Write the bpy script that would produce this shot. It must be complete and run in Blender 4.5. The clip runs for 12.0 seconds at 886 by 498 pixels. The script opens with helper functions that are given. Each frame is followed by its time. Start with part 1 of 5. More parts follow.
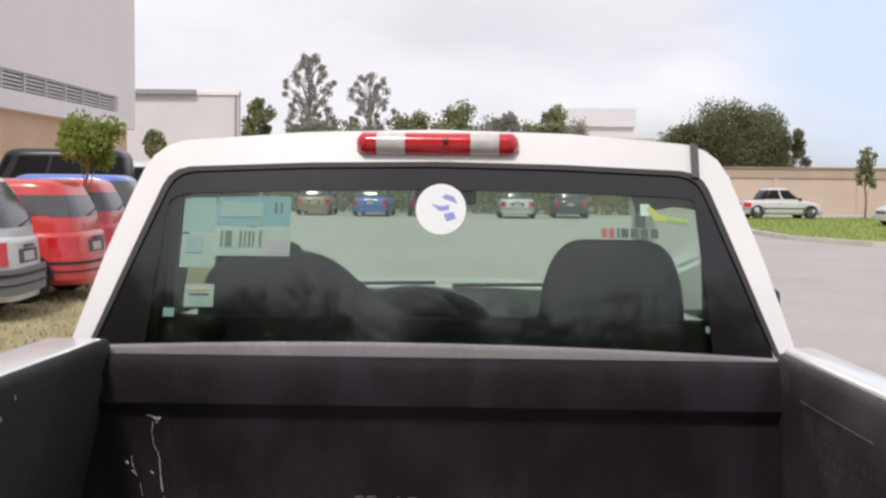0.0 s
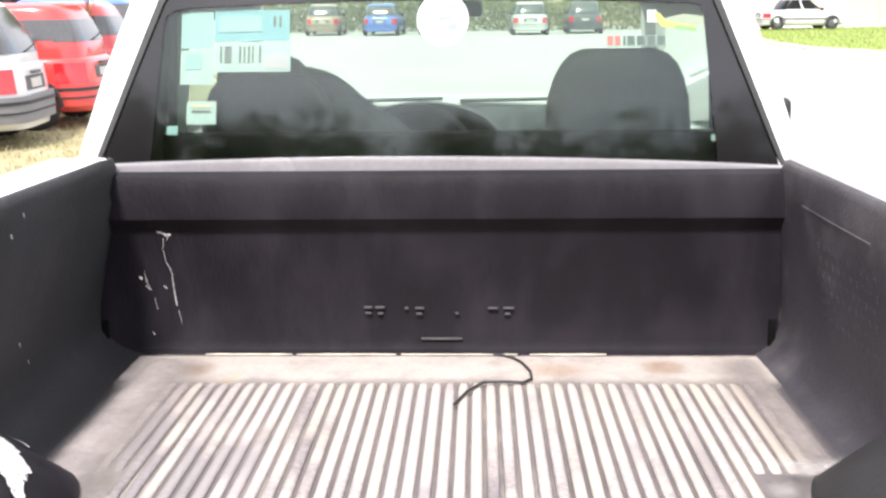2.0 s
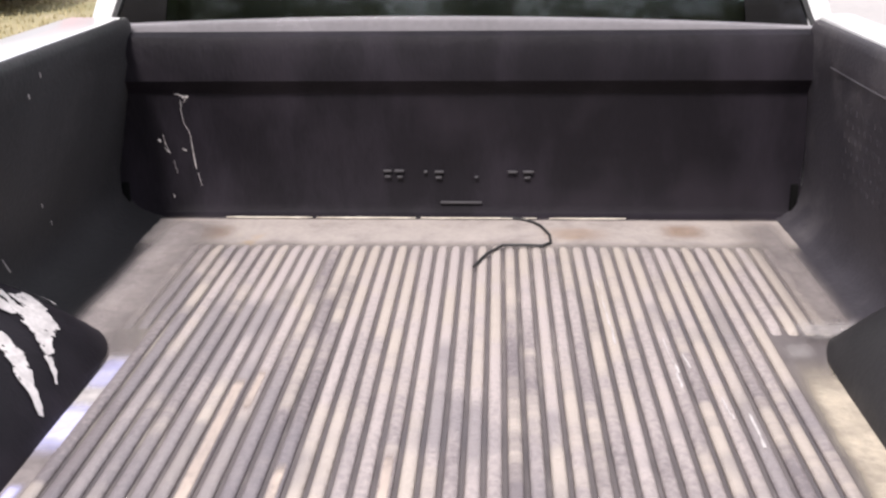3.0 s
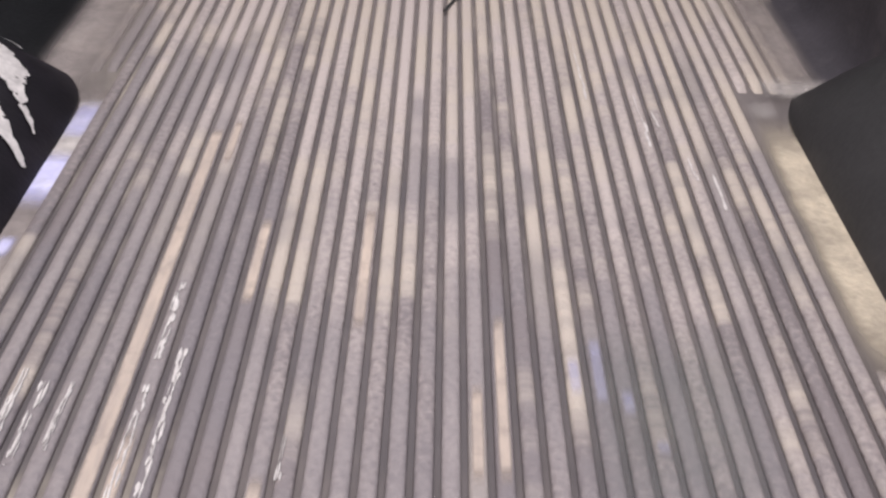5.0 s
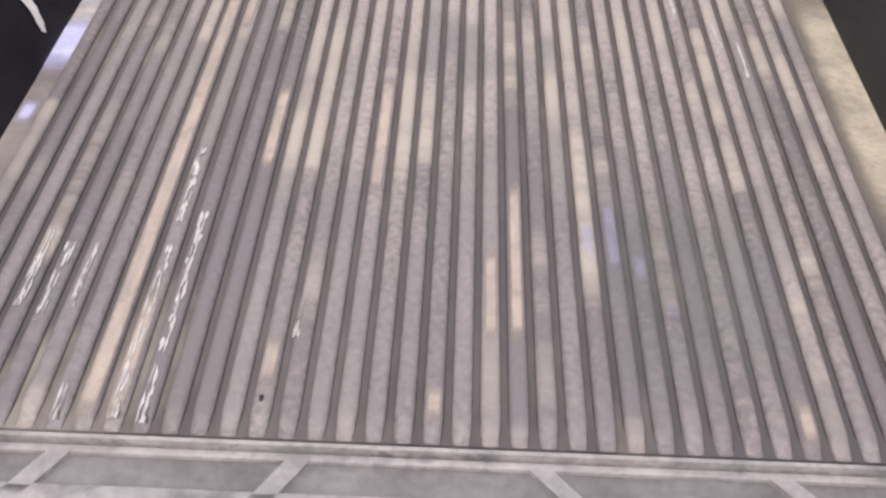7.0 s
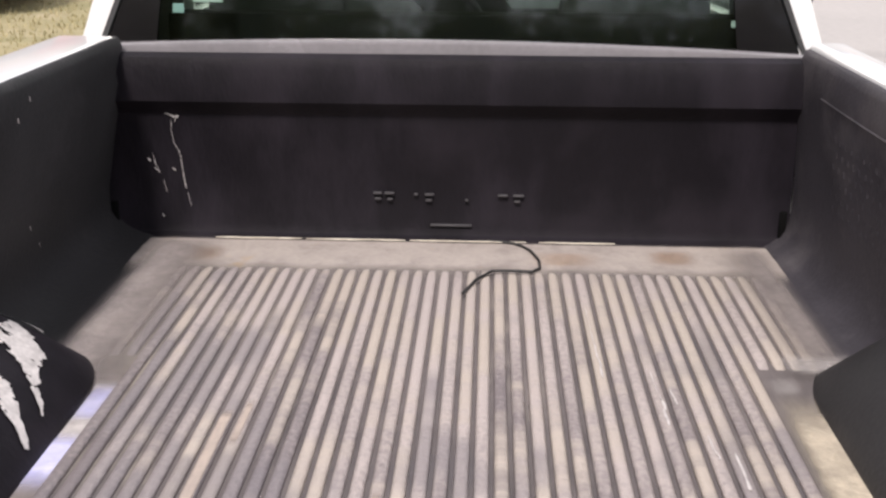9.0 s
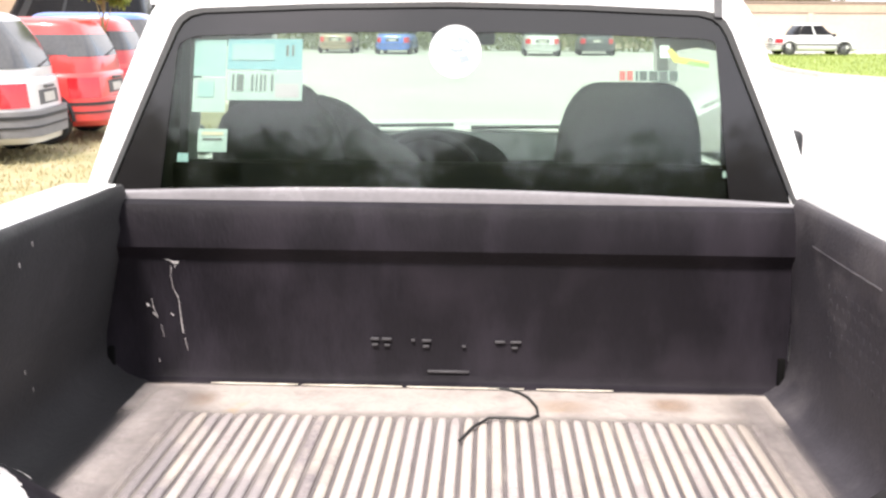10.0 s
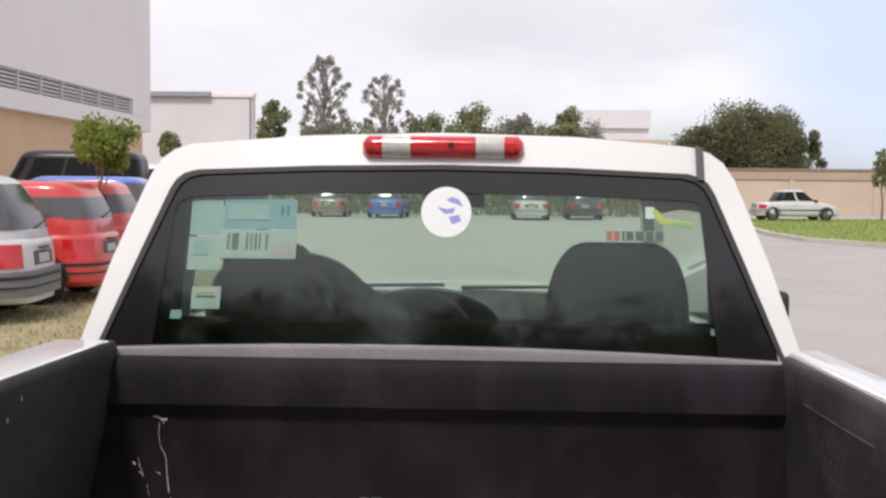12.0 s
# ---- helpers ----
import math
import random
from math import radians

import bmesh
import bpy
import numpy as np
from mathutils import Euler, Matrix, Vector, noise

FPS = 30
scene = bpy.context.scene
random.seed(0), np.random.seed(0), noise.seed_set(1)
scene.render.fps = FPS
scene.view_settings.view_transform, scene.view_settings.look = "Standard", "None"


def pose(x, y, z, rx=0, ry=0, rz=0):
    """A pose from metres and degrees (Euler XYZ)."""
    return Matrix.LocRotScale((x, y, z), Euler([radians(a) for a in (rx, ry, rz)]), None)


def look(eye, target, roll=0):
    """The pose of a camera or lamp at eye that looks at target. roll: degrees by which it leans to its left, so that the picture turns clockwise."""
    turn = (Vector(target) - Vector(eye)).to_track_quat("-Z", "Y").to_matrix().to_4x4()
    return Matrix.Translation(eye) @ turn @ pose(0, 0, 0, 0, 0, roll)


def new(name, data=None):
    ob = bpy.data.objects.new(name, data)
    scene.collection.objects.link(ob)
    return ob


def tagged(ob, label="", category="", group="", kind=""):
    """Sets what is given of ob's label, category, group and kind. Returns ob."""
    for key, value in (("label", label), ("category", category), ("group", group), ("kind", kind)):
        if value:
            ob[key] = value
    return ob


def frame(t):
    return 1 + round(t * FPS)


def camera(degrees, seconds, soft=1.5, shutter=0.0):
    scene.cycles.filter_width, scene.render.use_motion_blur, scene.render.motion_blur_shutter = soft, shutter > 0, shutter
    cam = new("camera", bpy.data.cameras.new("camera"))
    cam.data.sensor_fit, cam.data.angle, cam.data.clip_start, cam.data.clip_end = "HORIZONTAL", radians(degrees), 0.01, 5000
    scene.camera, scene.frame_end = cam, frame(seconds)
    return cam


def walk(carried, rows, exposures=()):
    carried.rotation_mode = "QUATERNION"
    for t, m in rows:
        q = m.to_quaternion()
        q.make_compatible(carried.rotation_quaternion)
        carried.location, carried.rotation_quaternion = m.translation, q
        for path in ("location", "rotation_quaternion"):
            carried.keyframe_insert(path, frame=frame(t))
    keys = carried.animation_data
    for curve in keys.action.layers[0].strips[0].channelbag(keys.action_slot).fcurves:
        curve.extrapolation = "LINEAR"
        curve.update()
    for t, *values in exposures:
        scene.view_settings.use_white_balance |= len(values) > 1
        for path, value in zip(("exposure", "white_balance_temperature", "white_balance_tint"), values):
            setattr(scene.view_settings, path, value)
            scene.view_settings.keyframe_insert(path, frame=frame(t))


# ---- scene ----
# ---- the camera and its walk ----
RAKE = pose(0, 0, -0.16, -1.0)          # the truck stands slightly nose-down
cam = camera(46.4, 12.0, soft=2.5)
# rows in the truck's own axes
PATH = [
    (0, (0.086, -2.223, 1.545), (0.042, -0.225, 1.459), 0.6),
    (0.5, (0.089, -2.214, 1.544), (0.043, -0.218, 1.441), 0.1),
    (1, (0.088, -2.22, 1.543), (0.04, -0.226, 1.395), -0.0),
    (1.5, (0.09, -2.221, 1.546), (0.036, -0.245, 1.244), -0.3),
    (2, (0.109, -2.225, 1.527), (0.039, -0.273, 1.099), -0.6),
    (2.5, (0.121, -2.223, 1.535), (0.022, -0.3, 0.994), -0.9),
    (3, (0.105, -2.222, 1.513), (0.001, -0.341, 0.843), -0.7),
    (3.2, (0.079, -2.223, 1.565), (-0.008, -0.375, 0.805), -0.1),
    (4.8, (0.039, -2.212, 1.583), (0.072, -0.552, 0.468), 1.9),
    (5, (0.049, -2.218, 1.585), (0.073, -0.59, 0.424), 2.3),
    (5.5, (0.048, -2.218, 1.589), (0.07, -0.696, 0.293), 2.6),
    (6, (0.044, -2.211, 1.599), (0.064, -0.815, 0.166), 2.6),
    (6.5, (0.043, -2.233, 1.589), (0.057, -0.82, 0.173), 2.7),
    (6.7, (0.05, -2.238, 1.584), (0.051, -0.81, 0.183), 2.4),
    (8.3, (0.089, -2.213, 1.586), (0.002, -0.438, 0.668), 0.0),
    (8.5, (0.078, -2.209, 1.589), (0.008, -0.41, 0.719), 0.4),
    (9, (0.105, -2.205, 1.562), (0.021, -0.323, 0.891), 0.2),
    (9.5, (0.095, -2.21, 1.558), (0.029, -0.273, 1.063), 0.5),
    (10, (0.108, -2.211, 1.557), (0.022, -0.252, 1.163), 0.4),
    (10.5, (0.103, -2.215, 1.556), (0.008, -0.238, 1.274), 0.4),
    (11, (0.11, -2.218, 1.55), (0.023, -0.229, 1.355), 0.5),
    (11.5, (0.106, -2.226, 1.55), (0.022, -0.23, 1.446), 0.6),
    (12, (0.108, -2.232, 1.548), (0.036, -0.235, 1.465), 0.6),
]
walk(cam, [(t, RAKE @ look(eye, target, roll)) for t, eye, target, roll in PATH],
     exposures=[(0, 0.03, 6450, 16), (0.8, 0.1, 6450, 16), (1.2, 0.65, 6400, 14), (1.6, 1.25, 6350, 13), (2.0, 1.45, 6300, 13), (2.5, 1.2, 6300, 15), (3.0, 0.76, 6300, 17),
                (3.8, 0.5, 6400, 18), (5.0, 0.26, 6400, 17), (6.0, 0.14, 6300, 16), (6.5, 0.18, 6300, 15), (8.0, 0.28, 6600, 17), (8.5, 0.28, 6600, 17), (9.0, 0.45, 6500, 16), (9.5, 1.24, 6450, 15),
                (10.0, 1.45, 6500, 14), (10.5, 1.62, 6450, 14), (10.8, 1.35, 6400, 14), (11.2, 0.80, 6400, 15), (11.6, 0.26, 6450, 16), (12.0, 0.06, 6450, 16)])

# ---- world and sun ----
world = bpy.data.worlds.new("sky")
scene.world = world
world.use_nodes = True
wn, wl = world.node_tree.nodes, world.node_tree.links
wn.clear()
SUN_EL, SUN_AZ = radians(54), radians(-167)
sky = wn.new("ShaderNodeTexSky")
sky.sky_type, sky.sun_disc = "NISHITA", False
sky.sun_elevation, sky.sun_rotation = SUN_EL, SUN_AZ
sky.air_density, sky.dust_density = 1.0, 2.0
coord = wn.new("ShaderNodeTexCoord")
stretch = wn.new("ShaderNodeMapping")
stretch.inputs["Scale"].default_value = (1.0, 1.0, 2.6)
stretch.inputs["Location"].default_value = (-0.14, 0.23, 0.20)
cloud = wn.new("ShaderNodeTexNoise")
cloud.inputs["Scale"].default_value, cloud.inputs["Detail"].default_value = 1.7, 5.0
ramp = wn.new("ShaderNodeValToRGB")
ramp.color_ramp.elements[0].position, ramp.color_ramp.elements[1].position = 0.30, 0.50
tone = wn.new("ShaderNodeTexNoise")
tone.inputs["Scale"].default_value, tone.inputs["Detail"].default_value = 3.2, 6.0
tint = wn.new("ShaderNodeValToRGB")
tint.color_ramp.elements[0].color, tint.color_ramp.elements[1].color = (5.2, 5.25, 5.4, 1), (6.3, 6.35, 6.45, 1)
tint.color_ramp.elements[0].position, tint.color_ramp.elements[1].position = 0.35, 0.65
veil = wn.new("ShaderNodeMix")
veil.data_type = "RGBA"
back = wn.new("ShaderNodeBackground")
back.inputs["Strength"].default_value = 0.15
wout = wn.new("ShaderNodeOutputWorld")
# a pale blue opening between the clouds, low ahead to the right
gap = wn.new("ShaderNodeVectorMath")
gap.operation = "DISTANCE"
gap.inputs[1].default_value = (0.39, 0.905, 0.19)
rag = wn.new("ShaderNodeMath")
rag.operation, rag.inputs[1].default_value = "MULTIPLY_ADD", 0.22
gaprange = wn.new("ShaderNodeMapRange")
gaprange.interpolation_type = "SMOOTHSTEP"
gaprange.inputs["From Min"].default_value, gaprange.inputs["From Max"].default_value = 0.32, 0.20
blue = wn.new("ShaderNodeMix")
blue.data_type = "RGBA"
blue.inputs["B"].default_value = (4.5, 5.4, 6.5, 1)
wl.new(coord.outputs["Generated"], gap.inputs[0])
wl.new(cloud.outputs["Fac"], rag.inputs[0])
wl.new(gap.outputs["Value"], rag.inputs[2])
wl.new(rag.outputs[0], gaprange.inputs["Value"])
wl.new(gaprange.outputs["Result"], blue.inputs["Factor"])
wl.new(coord.outputs["Generated"], stretch.inputs["Vector"])
wl.new(stretch.outputs["Vector"], cloud.inputs["Vector"])
wl.new(stretch.outputs["Vector"], tone.inputs["Vector"])
wl.new(cloud.outputs["Fac"], ramp.inputs["Fac"])
wl.new(tone.outputs["Fac"], tint.inputs["Fac"])
wl.new(ramp.outputs["Color"], veil.inputs["Factor"])
wl.new(sky.outputs["Color"], veil.inputs["A"])
wl.new(tint.outputs["Color"], veil.inputs["B"])
wl.new(veil.outputs["Result"], blue.inputs["A"])
wl.new(blue.outputs["Result"], back.inputs["Color"])
wl.new(back.outputs["Background"], wout.inputs["Surface"])

sun = new("sun", bpy.data.lights.new("sun", "SUN"))
sun.data.energy, sun.data.angle, sun.data.color = 2.4, radians(9), (1.0, 0.95, 0.87)
sun.matrix_world = look((-7, -30.5, 43), (0, 0, 0))

# ---- helpers of this scene ----
def thing(name, m=None, label="", category="", group="", kind=""):
    ob = new(name)
    ob.empty_display_size = 0.2
    ob.matrix_basis = m if m is not None else Matrix()
    return tagged(ob, label, category, group, kind)


def part(name, bm, material, parent=None, label="", smooth=40):
    me = bpy.data.meshes.new(name)
    bmesh.ops.recalc_face_normals(bm, faces=bm.faces)
    bm.to_mesh(me)
    bm.free()
    me.materials.append(material)
    if smooth:
        me.shade_smooth()
        me.set_sharp_from_angle(angle=radians(smooth))
    ob = new(name, me)
    ob.parent = parent
    if label:
        ob["label"] = label
    return ob


def box(bm, x0, x1, y0, y1, z0, z1, bevel=0.0, seg=2):
    made = bmesh.ops.create_cube(bm, size=1.0, matrix=Matrix.LocRotScale(
        ((x0 + x1) / 2, (y0 + y1) / 2, (z0 + z1) / 2), None, (x1 - x0, y1 - y0, z1 - z0)))["verts"]
    if bevel:
        edges = list({e for v in made for e in v.link_edges})
        bmesh.ops.bevel(bm, geom=edges, offset=bevel, segments=seg, affect="EDGES", profile=0.6)
    return bm


def slab(x0, x1, y0, y1, z0, z1, bevel=0.0, seg=2):
    return box(bmesh.new(), x0, x1, y0, y1, z0, z1, bevel, seg)


def prism(pts, axis, a, b, bm=None, bevel=0.0, seg=2):
    """A flat outline (2D) drawn out along an axis from a to b."""
    bm = bm or bmesh.new()

    def place(p, q):
        return {"x": (q, p[0], p[1]), "y": (p[0], q, p[1]), "z": (p[0], p[1], q)}[axis]
    lo = [bm.verts.new(place(p, a)) for p in pts]
    hi = [bm.verts.new(place(p, b)) for p in pts]
    n = len(pts)
    caps = [bm.faces.new(lo), bm.faces.new(hi[::-1])]
    for i in range(n):
        bm.faces.new((lo[i], hi[i], hi[(i + 1) % n], lo[(i + 1) % n]))
    if bevel:
        rim = list({e for f in caps for e in f.edges})
        bmesh.ops.bevel(bm, geom=rim, offset=bevel, segments=seg, affect="EDGES", profile=0.6)
    return bm


def loft(rings, closed=True, caps=True, bm=None):
    bm = bm or bmesh.new()
    rows = [[bm.verts.new(p) for p in ring] for ring in rings]
    n = len(rows[0])
    for a, b in zip(rows, rows[1:]):
        for i in range(n if closed else n - 1):
            bm.faces.new((a[i], a[(i + 1) % n], b[(i + 1) % n], b[i]))
    if caps and closed:
        bm.faces.new(rows[0][::-1])
        bm.faces.new(rows[-1])
    return bm


def tube(pts, radius, sides=8, bm=None, taper=1.0):
    pts = [Vector(p) for p in pts]
    rings = []
    for i, p in enumerate(pts):
        ahead = (pts[min(i + 1, len(pts) - 1)] - pts[max(i - 1, 0)]).normalized()
        side = ahead.cross(Vector((0.13, 0.21, 0.97))).normalized()
        up = side.cross(ahead)
        r = radius * (1 + (taper - 1) * i / max(1, len(pts) - 1))
        rings.append([p + r * (math.cos(a) * side + math.sin(a) * up) for a in (2 * math.pi * k / sides for k in range(sides))])
    return loft(rings, bm=bm)


def wheel_disc(profile, axis_x=True, sides=28, bm=None):
    """Turns a profile of (radius, offset) round the x axis."""
    bm = bm or bmesh.new()
    rings = [[(o, r * math.cos(2 * math.pi * k / sides), r * math.sin(2 * math.pi * k / sides)) for k in range(sides)] for r, o in profile]
    return loft(rings, bm=bm)


def panel(corner_pts, thick, bm=None):
    """A flat plate from its outline in 3D, drawn out along its normal."""
    bm = bm or bmesh.new()
    pts = [Vector(p) for p in corner_pts]
    nrm = (pts[1] - pts[0]).cross(pts[2] - pts[0]).normalized() * thick
    lo = [bm.verts.new(p) for p in pts]
    hi = [bm.verts.new(p + nrm) for p in pts]
    n = len(pts)
    bm.faces.new(lo)
    bm.faces.new(hi[::-1])
    for i in range(n):
        bm.faces.new((lo[i], hi[i], hi[(i + 1) % n], lo[(i + 1) % n]))
    return bm


# ---- materials ----
def material(name, a, b=None, rough=0.5, metal=0.0, scale=8.0, fine=90.0, bump=0.0, stretch=(1, 1, 1), coat=0.0, spread=(0.35, 0.65), grain=0.35, spot=None,
             spot_scale=3.0, spot_at=(0.6, 0.7), rnd=0.0, rough_var=0.1, spec=0.5, drift=0.0, film=None, film_scale=2.4, film_at=(0.54, 0.64), tone_patches=(), even=False, spot_tilt=None, by_rib=False):
    """Two tones mixed by broad and fine noise in world space, with optional spots of a third tone."""
    m = bpy.data.materials.new(name)
    m.use_nodes = True
    nt = m.node_tree
    n, link = nt.nodes, nt.links.new
    bsdf = n["Principled BSDF"]
    b = b or tuple(c * 0.8 for c in a)
    geo = n.new("ShaderNodeNewGeometry")
    mp = n.new("ShaderNodeMapping")
    mp.inputs["Scale"].default_value = stretch
    link(geo.outputs["Position"], mp.inputs["Vector"])
    where, flat = mp.outputs["Vector"], geo.outputs["Position"]
    if by_rib:
        # each rib wears by itself, along its length
        own, cut, lane, cell = (n.new("ShaderNode" + k) for k in ("ObjectInfo", "SeparateXYZ", "Math", "CombineXYZ"))
        lane.operation, lane.inputs[1].default_value = "MULTIPLY", 60.0
        link(own.outputs["Random"], lane.inputs[0])
        link(geo.outputs["Position"], cut.inputs["Vector"])
        link(lane.outputs[0], cell.inputs["X"])
        link(cut.outputs["Y"], cell.inputs["Y"])
        where = flat = cell.outputs["Vector"]
    big = n.new("ShaderNodeTexNoise")
    big.inputs["Scale"].default_value, big.inputs["Detail"].default_value = scale, 6.0
    sml = n.new("ShaderNodeTexNoise")
    sml.inputs["Scale"].default_value, sml.inputs["Detail"].default_value = fine, 3.0
    link(where, big.inputs["Vector"])
    link(geo.outputs["Position"] if even else mp.outputs["Vector"], sml.inputs["Vector"])
    mixn = n.new("ShaderNodeMix")
    mixn.inputs["Factor"].default_value = grain
    link(big.outputs["Fac"], mixn.inputs["A"])
    link(sml.outputs["Fac"], mixn.inputs["B"])
    fac = mixn.outputs["Result"]
    if rnd:
        info = n.new("ShaderNodeObjectInfo")
        add = n.new("ShaderNodeMath")
        add.operation = "MULTIPLY_ADD"
        sub = n.new("ShaderNodeMath")
        sub.operation = "SUBTRACT"
        sub.inputs[1].default_value = 0.5
        link(info.outputs["Random"], sub.inputs[0])
        link(sub.outputs[0], add.inputs[0])
        add.inputs[1].default_value = rnd
        link(fac, add.inputs[2])
        fac = add.outputs[0]
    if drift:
        # the mix shifts to the lighter tone towards the front of the bed
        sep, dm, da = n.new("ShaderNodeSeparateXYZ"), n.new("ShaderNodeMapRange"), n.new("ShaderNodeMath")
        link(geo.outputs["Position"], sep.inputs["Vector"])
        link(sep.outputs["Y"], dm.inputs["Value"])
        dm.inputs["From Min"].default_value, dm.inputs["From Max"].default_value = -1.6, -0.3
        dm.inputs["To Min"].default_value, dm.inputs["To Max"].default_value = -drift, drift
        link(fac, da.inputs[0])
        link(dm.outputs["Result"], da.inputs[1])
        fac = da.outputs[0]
    cr = n.new("ShaderNodeValToRGB")
    cr.color_ramp.elements[0].position, cr.color_ramp.elements[1].position = spread
    cr.color_ramp.elements[0].color, cr.color_ramp.elements[1].color = (*b, 1), (*a, 1)
    link(fac, cr.inputs["Fac"])
    col = cr.outputs["Color"]
    if spot:
        st = n.new("ShaderNodeTexNoise")
        st.inputs["Scale"].default_value, st.inputs["Detail"].default_value = spot_scale, 7.0
        st.inputs["Roughness"].default_value = 0.65
        link(where, st.inputs["Vector"])
        sr = n.new("ShaderNodeMapRange")
        sr.inputs["From Min"].default_value, sr.inputs["From Max"].default_value = spot_at
        level = st.outputs["Fac"]
        if spot_tilt:
            # more spots towards the front and one side of the bed
            lean, add = n.new("ShaderNodeVectorMath"), n.new("ShaderNodeMath")
            lean.operation = "DOT_PRODUCT"
            lean.inputs[1].default_value = (*spot_tilt, 0.0)
            link(geo.outputs["Position"], lean.inputs[0])
            link(lean.outputs["Value"], add.inputs[0])
            link(level, add.inputs[1])
            offset = n.new("ShaderNodeMath")
            offset.inputs[1].default_value = spot_tilt[1]
            link(add.outputs[0], offset.inputs[0])
            level = offset.outputs[0]
        link(level, sr.inputs["Value"])
        mc = n.new("ShaderNodeMix")
        mc.data_type = "RGBA"
        link(sr.outputs["Result"], mc.inputs["Factor"])
        link(col, mc.inputs["A"])
        mc.inputs["B"].default_value = (*spot, 1)
        col = mc.outputs["Result"]
    if film:
        # broad patches of a thin film of another tone
        ft, fr, fm = n.new("ShaderNodeTexNoise"), n.new("ShaderNodeMapRange"), n.new("ShaderNodeMix")
        ft.inputs["Scale"].default_value, ft.inputs["Detail"].default_value = film_scale, 4.0
        link(flat, ft.inputs["Vector"])
        val = ft.outputs["Fac"]
        # rounded patches add film tone, widest left and rear; the front loses it
        for cx, cy, rad, push in tone_patches:
            vd, dr, ad = n.new("ShaderNodeVectorMath"), n.new("ShaderNodeMapRange"), n.new("ShaderNodeMath")
            vd.operation = "DISTANCE"
            link(geo.outputs["Position"], vd.inputs[0])
            vd.inputs[1].default_value = (cx, cy, 0.66)
            link(vd.outputs["Value"], dr.inputs["Value"])
            dr.inputs["From Min"].default_value, dr.inputs["From Max"].default_value = rad * 0.4, rad
            dr.inputs["To Min"].default_value, dr.inputs["To Max"].default_value = push, 0.0
            link(val, ad.inputs[0])
            link(dr.outputs["Result"], ad.inputs[1])
            val = ad.outputs[0]
        link(val, fr.inputs["Value"])
        fr.inputs["From Min"].default_value, fr.inputs["From Max"].default_value = film_at
        fr.inputs["To Max"].default_value = 0.62
        fm.data_type = "RGBA"
        link(fr.outputs["Result"], fm.inputs["Factor"])
        link(col, fm.inputs["A"])
        fm.inputs["B"].default_value = (*film, 1)
        col = fm.outputs["Result"]
    link(col, bsdf.inputs["Base Color"])
    rr = n.new("ShaderNodeMapRange")
    rr.inputs["To Min"].default_value, rr.inputs["To Max"].default_value = max(0.02, rough - rough_var), min(1, rough + rough_var)
    link(big.outputs["Fac"], rr.inputs["Value"])
    link(rr.outputs["Result"], bsdf.inputs["Roughness"])
    bsdf.inputs["Specular IOR Level"].default_value = spec
    bsdf.inputs["Metallic"].default_value = metal
    bsdf.inputs["Coat Weight"].default_value = coat
    bsdf.inputs["Coat Roughness"].default_value = 0.06
    if bump:
        bp = n.new("ShaderNodeBump")
        bp.inputs["Strength"].default_value, bp.inputs["Distance"].default_value = bump, 0.01
        link(sml.outputs["Fac"], bp.inputs["Height"])
        link(bp.outputs["Normal"], bsdf.inputs["Normal"])
    return m


def glass(name, tint, gloss=0.02, base=0.035):
    m = bpy.data.materials.new(name)
    m.use_nodes = True
    n, link = m.node_tree.nodes, m.node_tree.links.new
    n.remove(n["Principled BSDF"])
    clear, shine, mx, lw, pw, ma = (n.new("ShaderNode" + k) for k in ("BsdfTransparent", "BsdfGlossy", "MixShader", "LayerWeight", "Math", "Math"))
    clear.inputs["Color"].default_value = (*tint, 1)
    shine.inputs["Roughness"].default_value = gloss
    lw.inputs["Blend"].default_value = 0.5
    pw.operation, pw.inputs[1].default_value = "POWER", 5.0
    ma.operation, ma.inputs[1].default_value, ma.inputs[2].default_value = "MULTIPLY_ADD", 0.9, base
    link(lw.outputs["Facing"], pw.inputs[0])
    link(pw.outputs[0], ma.inputs[0])
    link(ma.outputs[0], mx.inputs["Fac"])
    link(clear.outputs[0], mx.inputs[1])
    link(shine.outputs[0], mx.inputs[2])
    link(mx.outputs[0], n["Material Output"].inputs["Surface"])
    return m


TONE_PATCHES = ((-0.46, -0.66, 0.30, 0.11), (-0.38, -1.28, 0.44, 0.13), (0.49, -1.02, 0.20, 0.14), (0.19, -1.26, 0.19, 0.14), (-0.23, -1.06, 0.15, 0.10), (0.10, -0.95, 0.12, 0.10), (0.43, -0.62, 0.12, 0.09), (0.12, -1.64, 0.44, 0.10),
          (0.32, -1.02, 0.26, -0.13), (-0.06, -1.12, 0.16, -0.10), (0.05, -0.30, 0.72, -0.13))
WHITE = material("white_paint", (0.80, 0.80, 0.79), (0.74, 0.74, 0.73), 0.32, coat=0.6, scale=3, fine=200, rough_var=0.05)
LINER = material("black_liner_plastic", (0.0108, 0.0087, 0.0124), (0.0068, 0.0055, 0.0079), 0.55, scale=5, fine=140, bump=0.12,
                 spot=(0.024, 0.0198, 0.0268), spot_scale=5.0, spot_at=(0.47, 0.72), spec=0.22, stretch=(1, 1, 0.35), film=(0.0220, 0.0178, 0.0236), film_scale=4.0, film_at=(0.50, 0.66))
# lighter copies of the liner plastic; side walls' sheen is put into the colour
LINERLIT = material("lit_black_plastic", (0.058, 0.053, 0.062), (0.032, 0.0295, 0.035), 0.55, scale=5, fine=120, bump=0.12,
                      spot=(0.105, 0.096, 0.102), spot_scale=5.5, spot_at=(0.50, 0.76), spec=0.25)
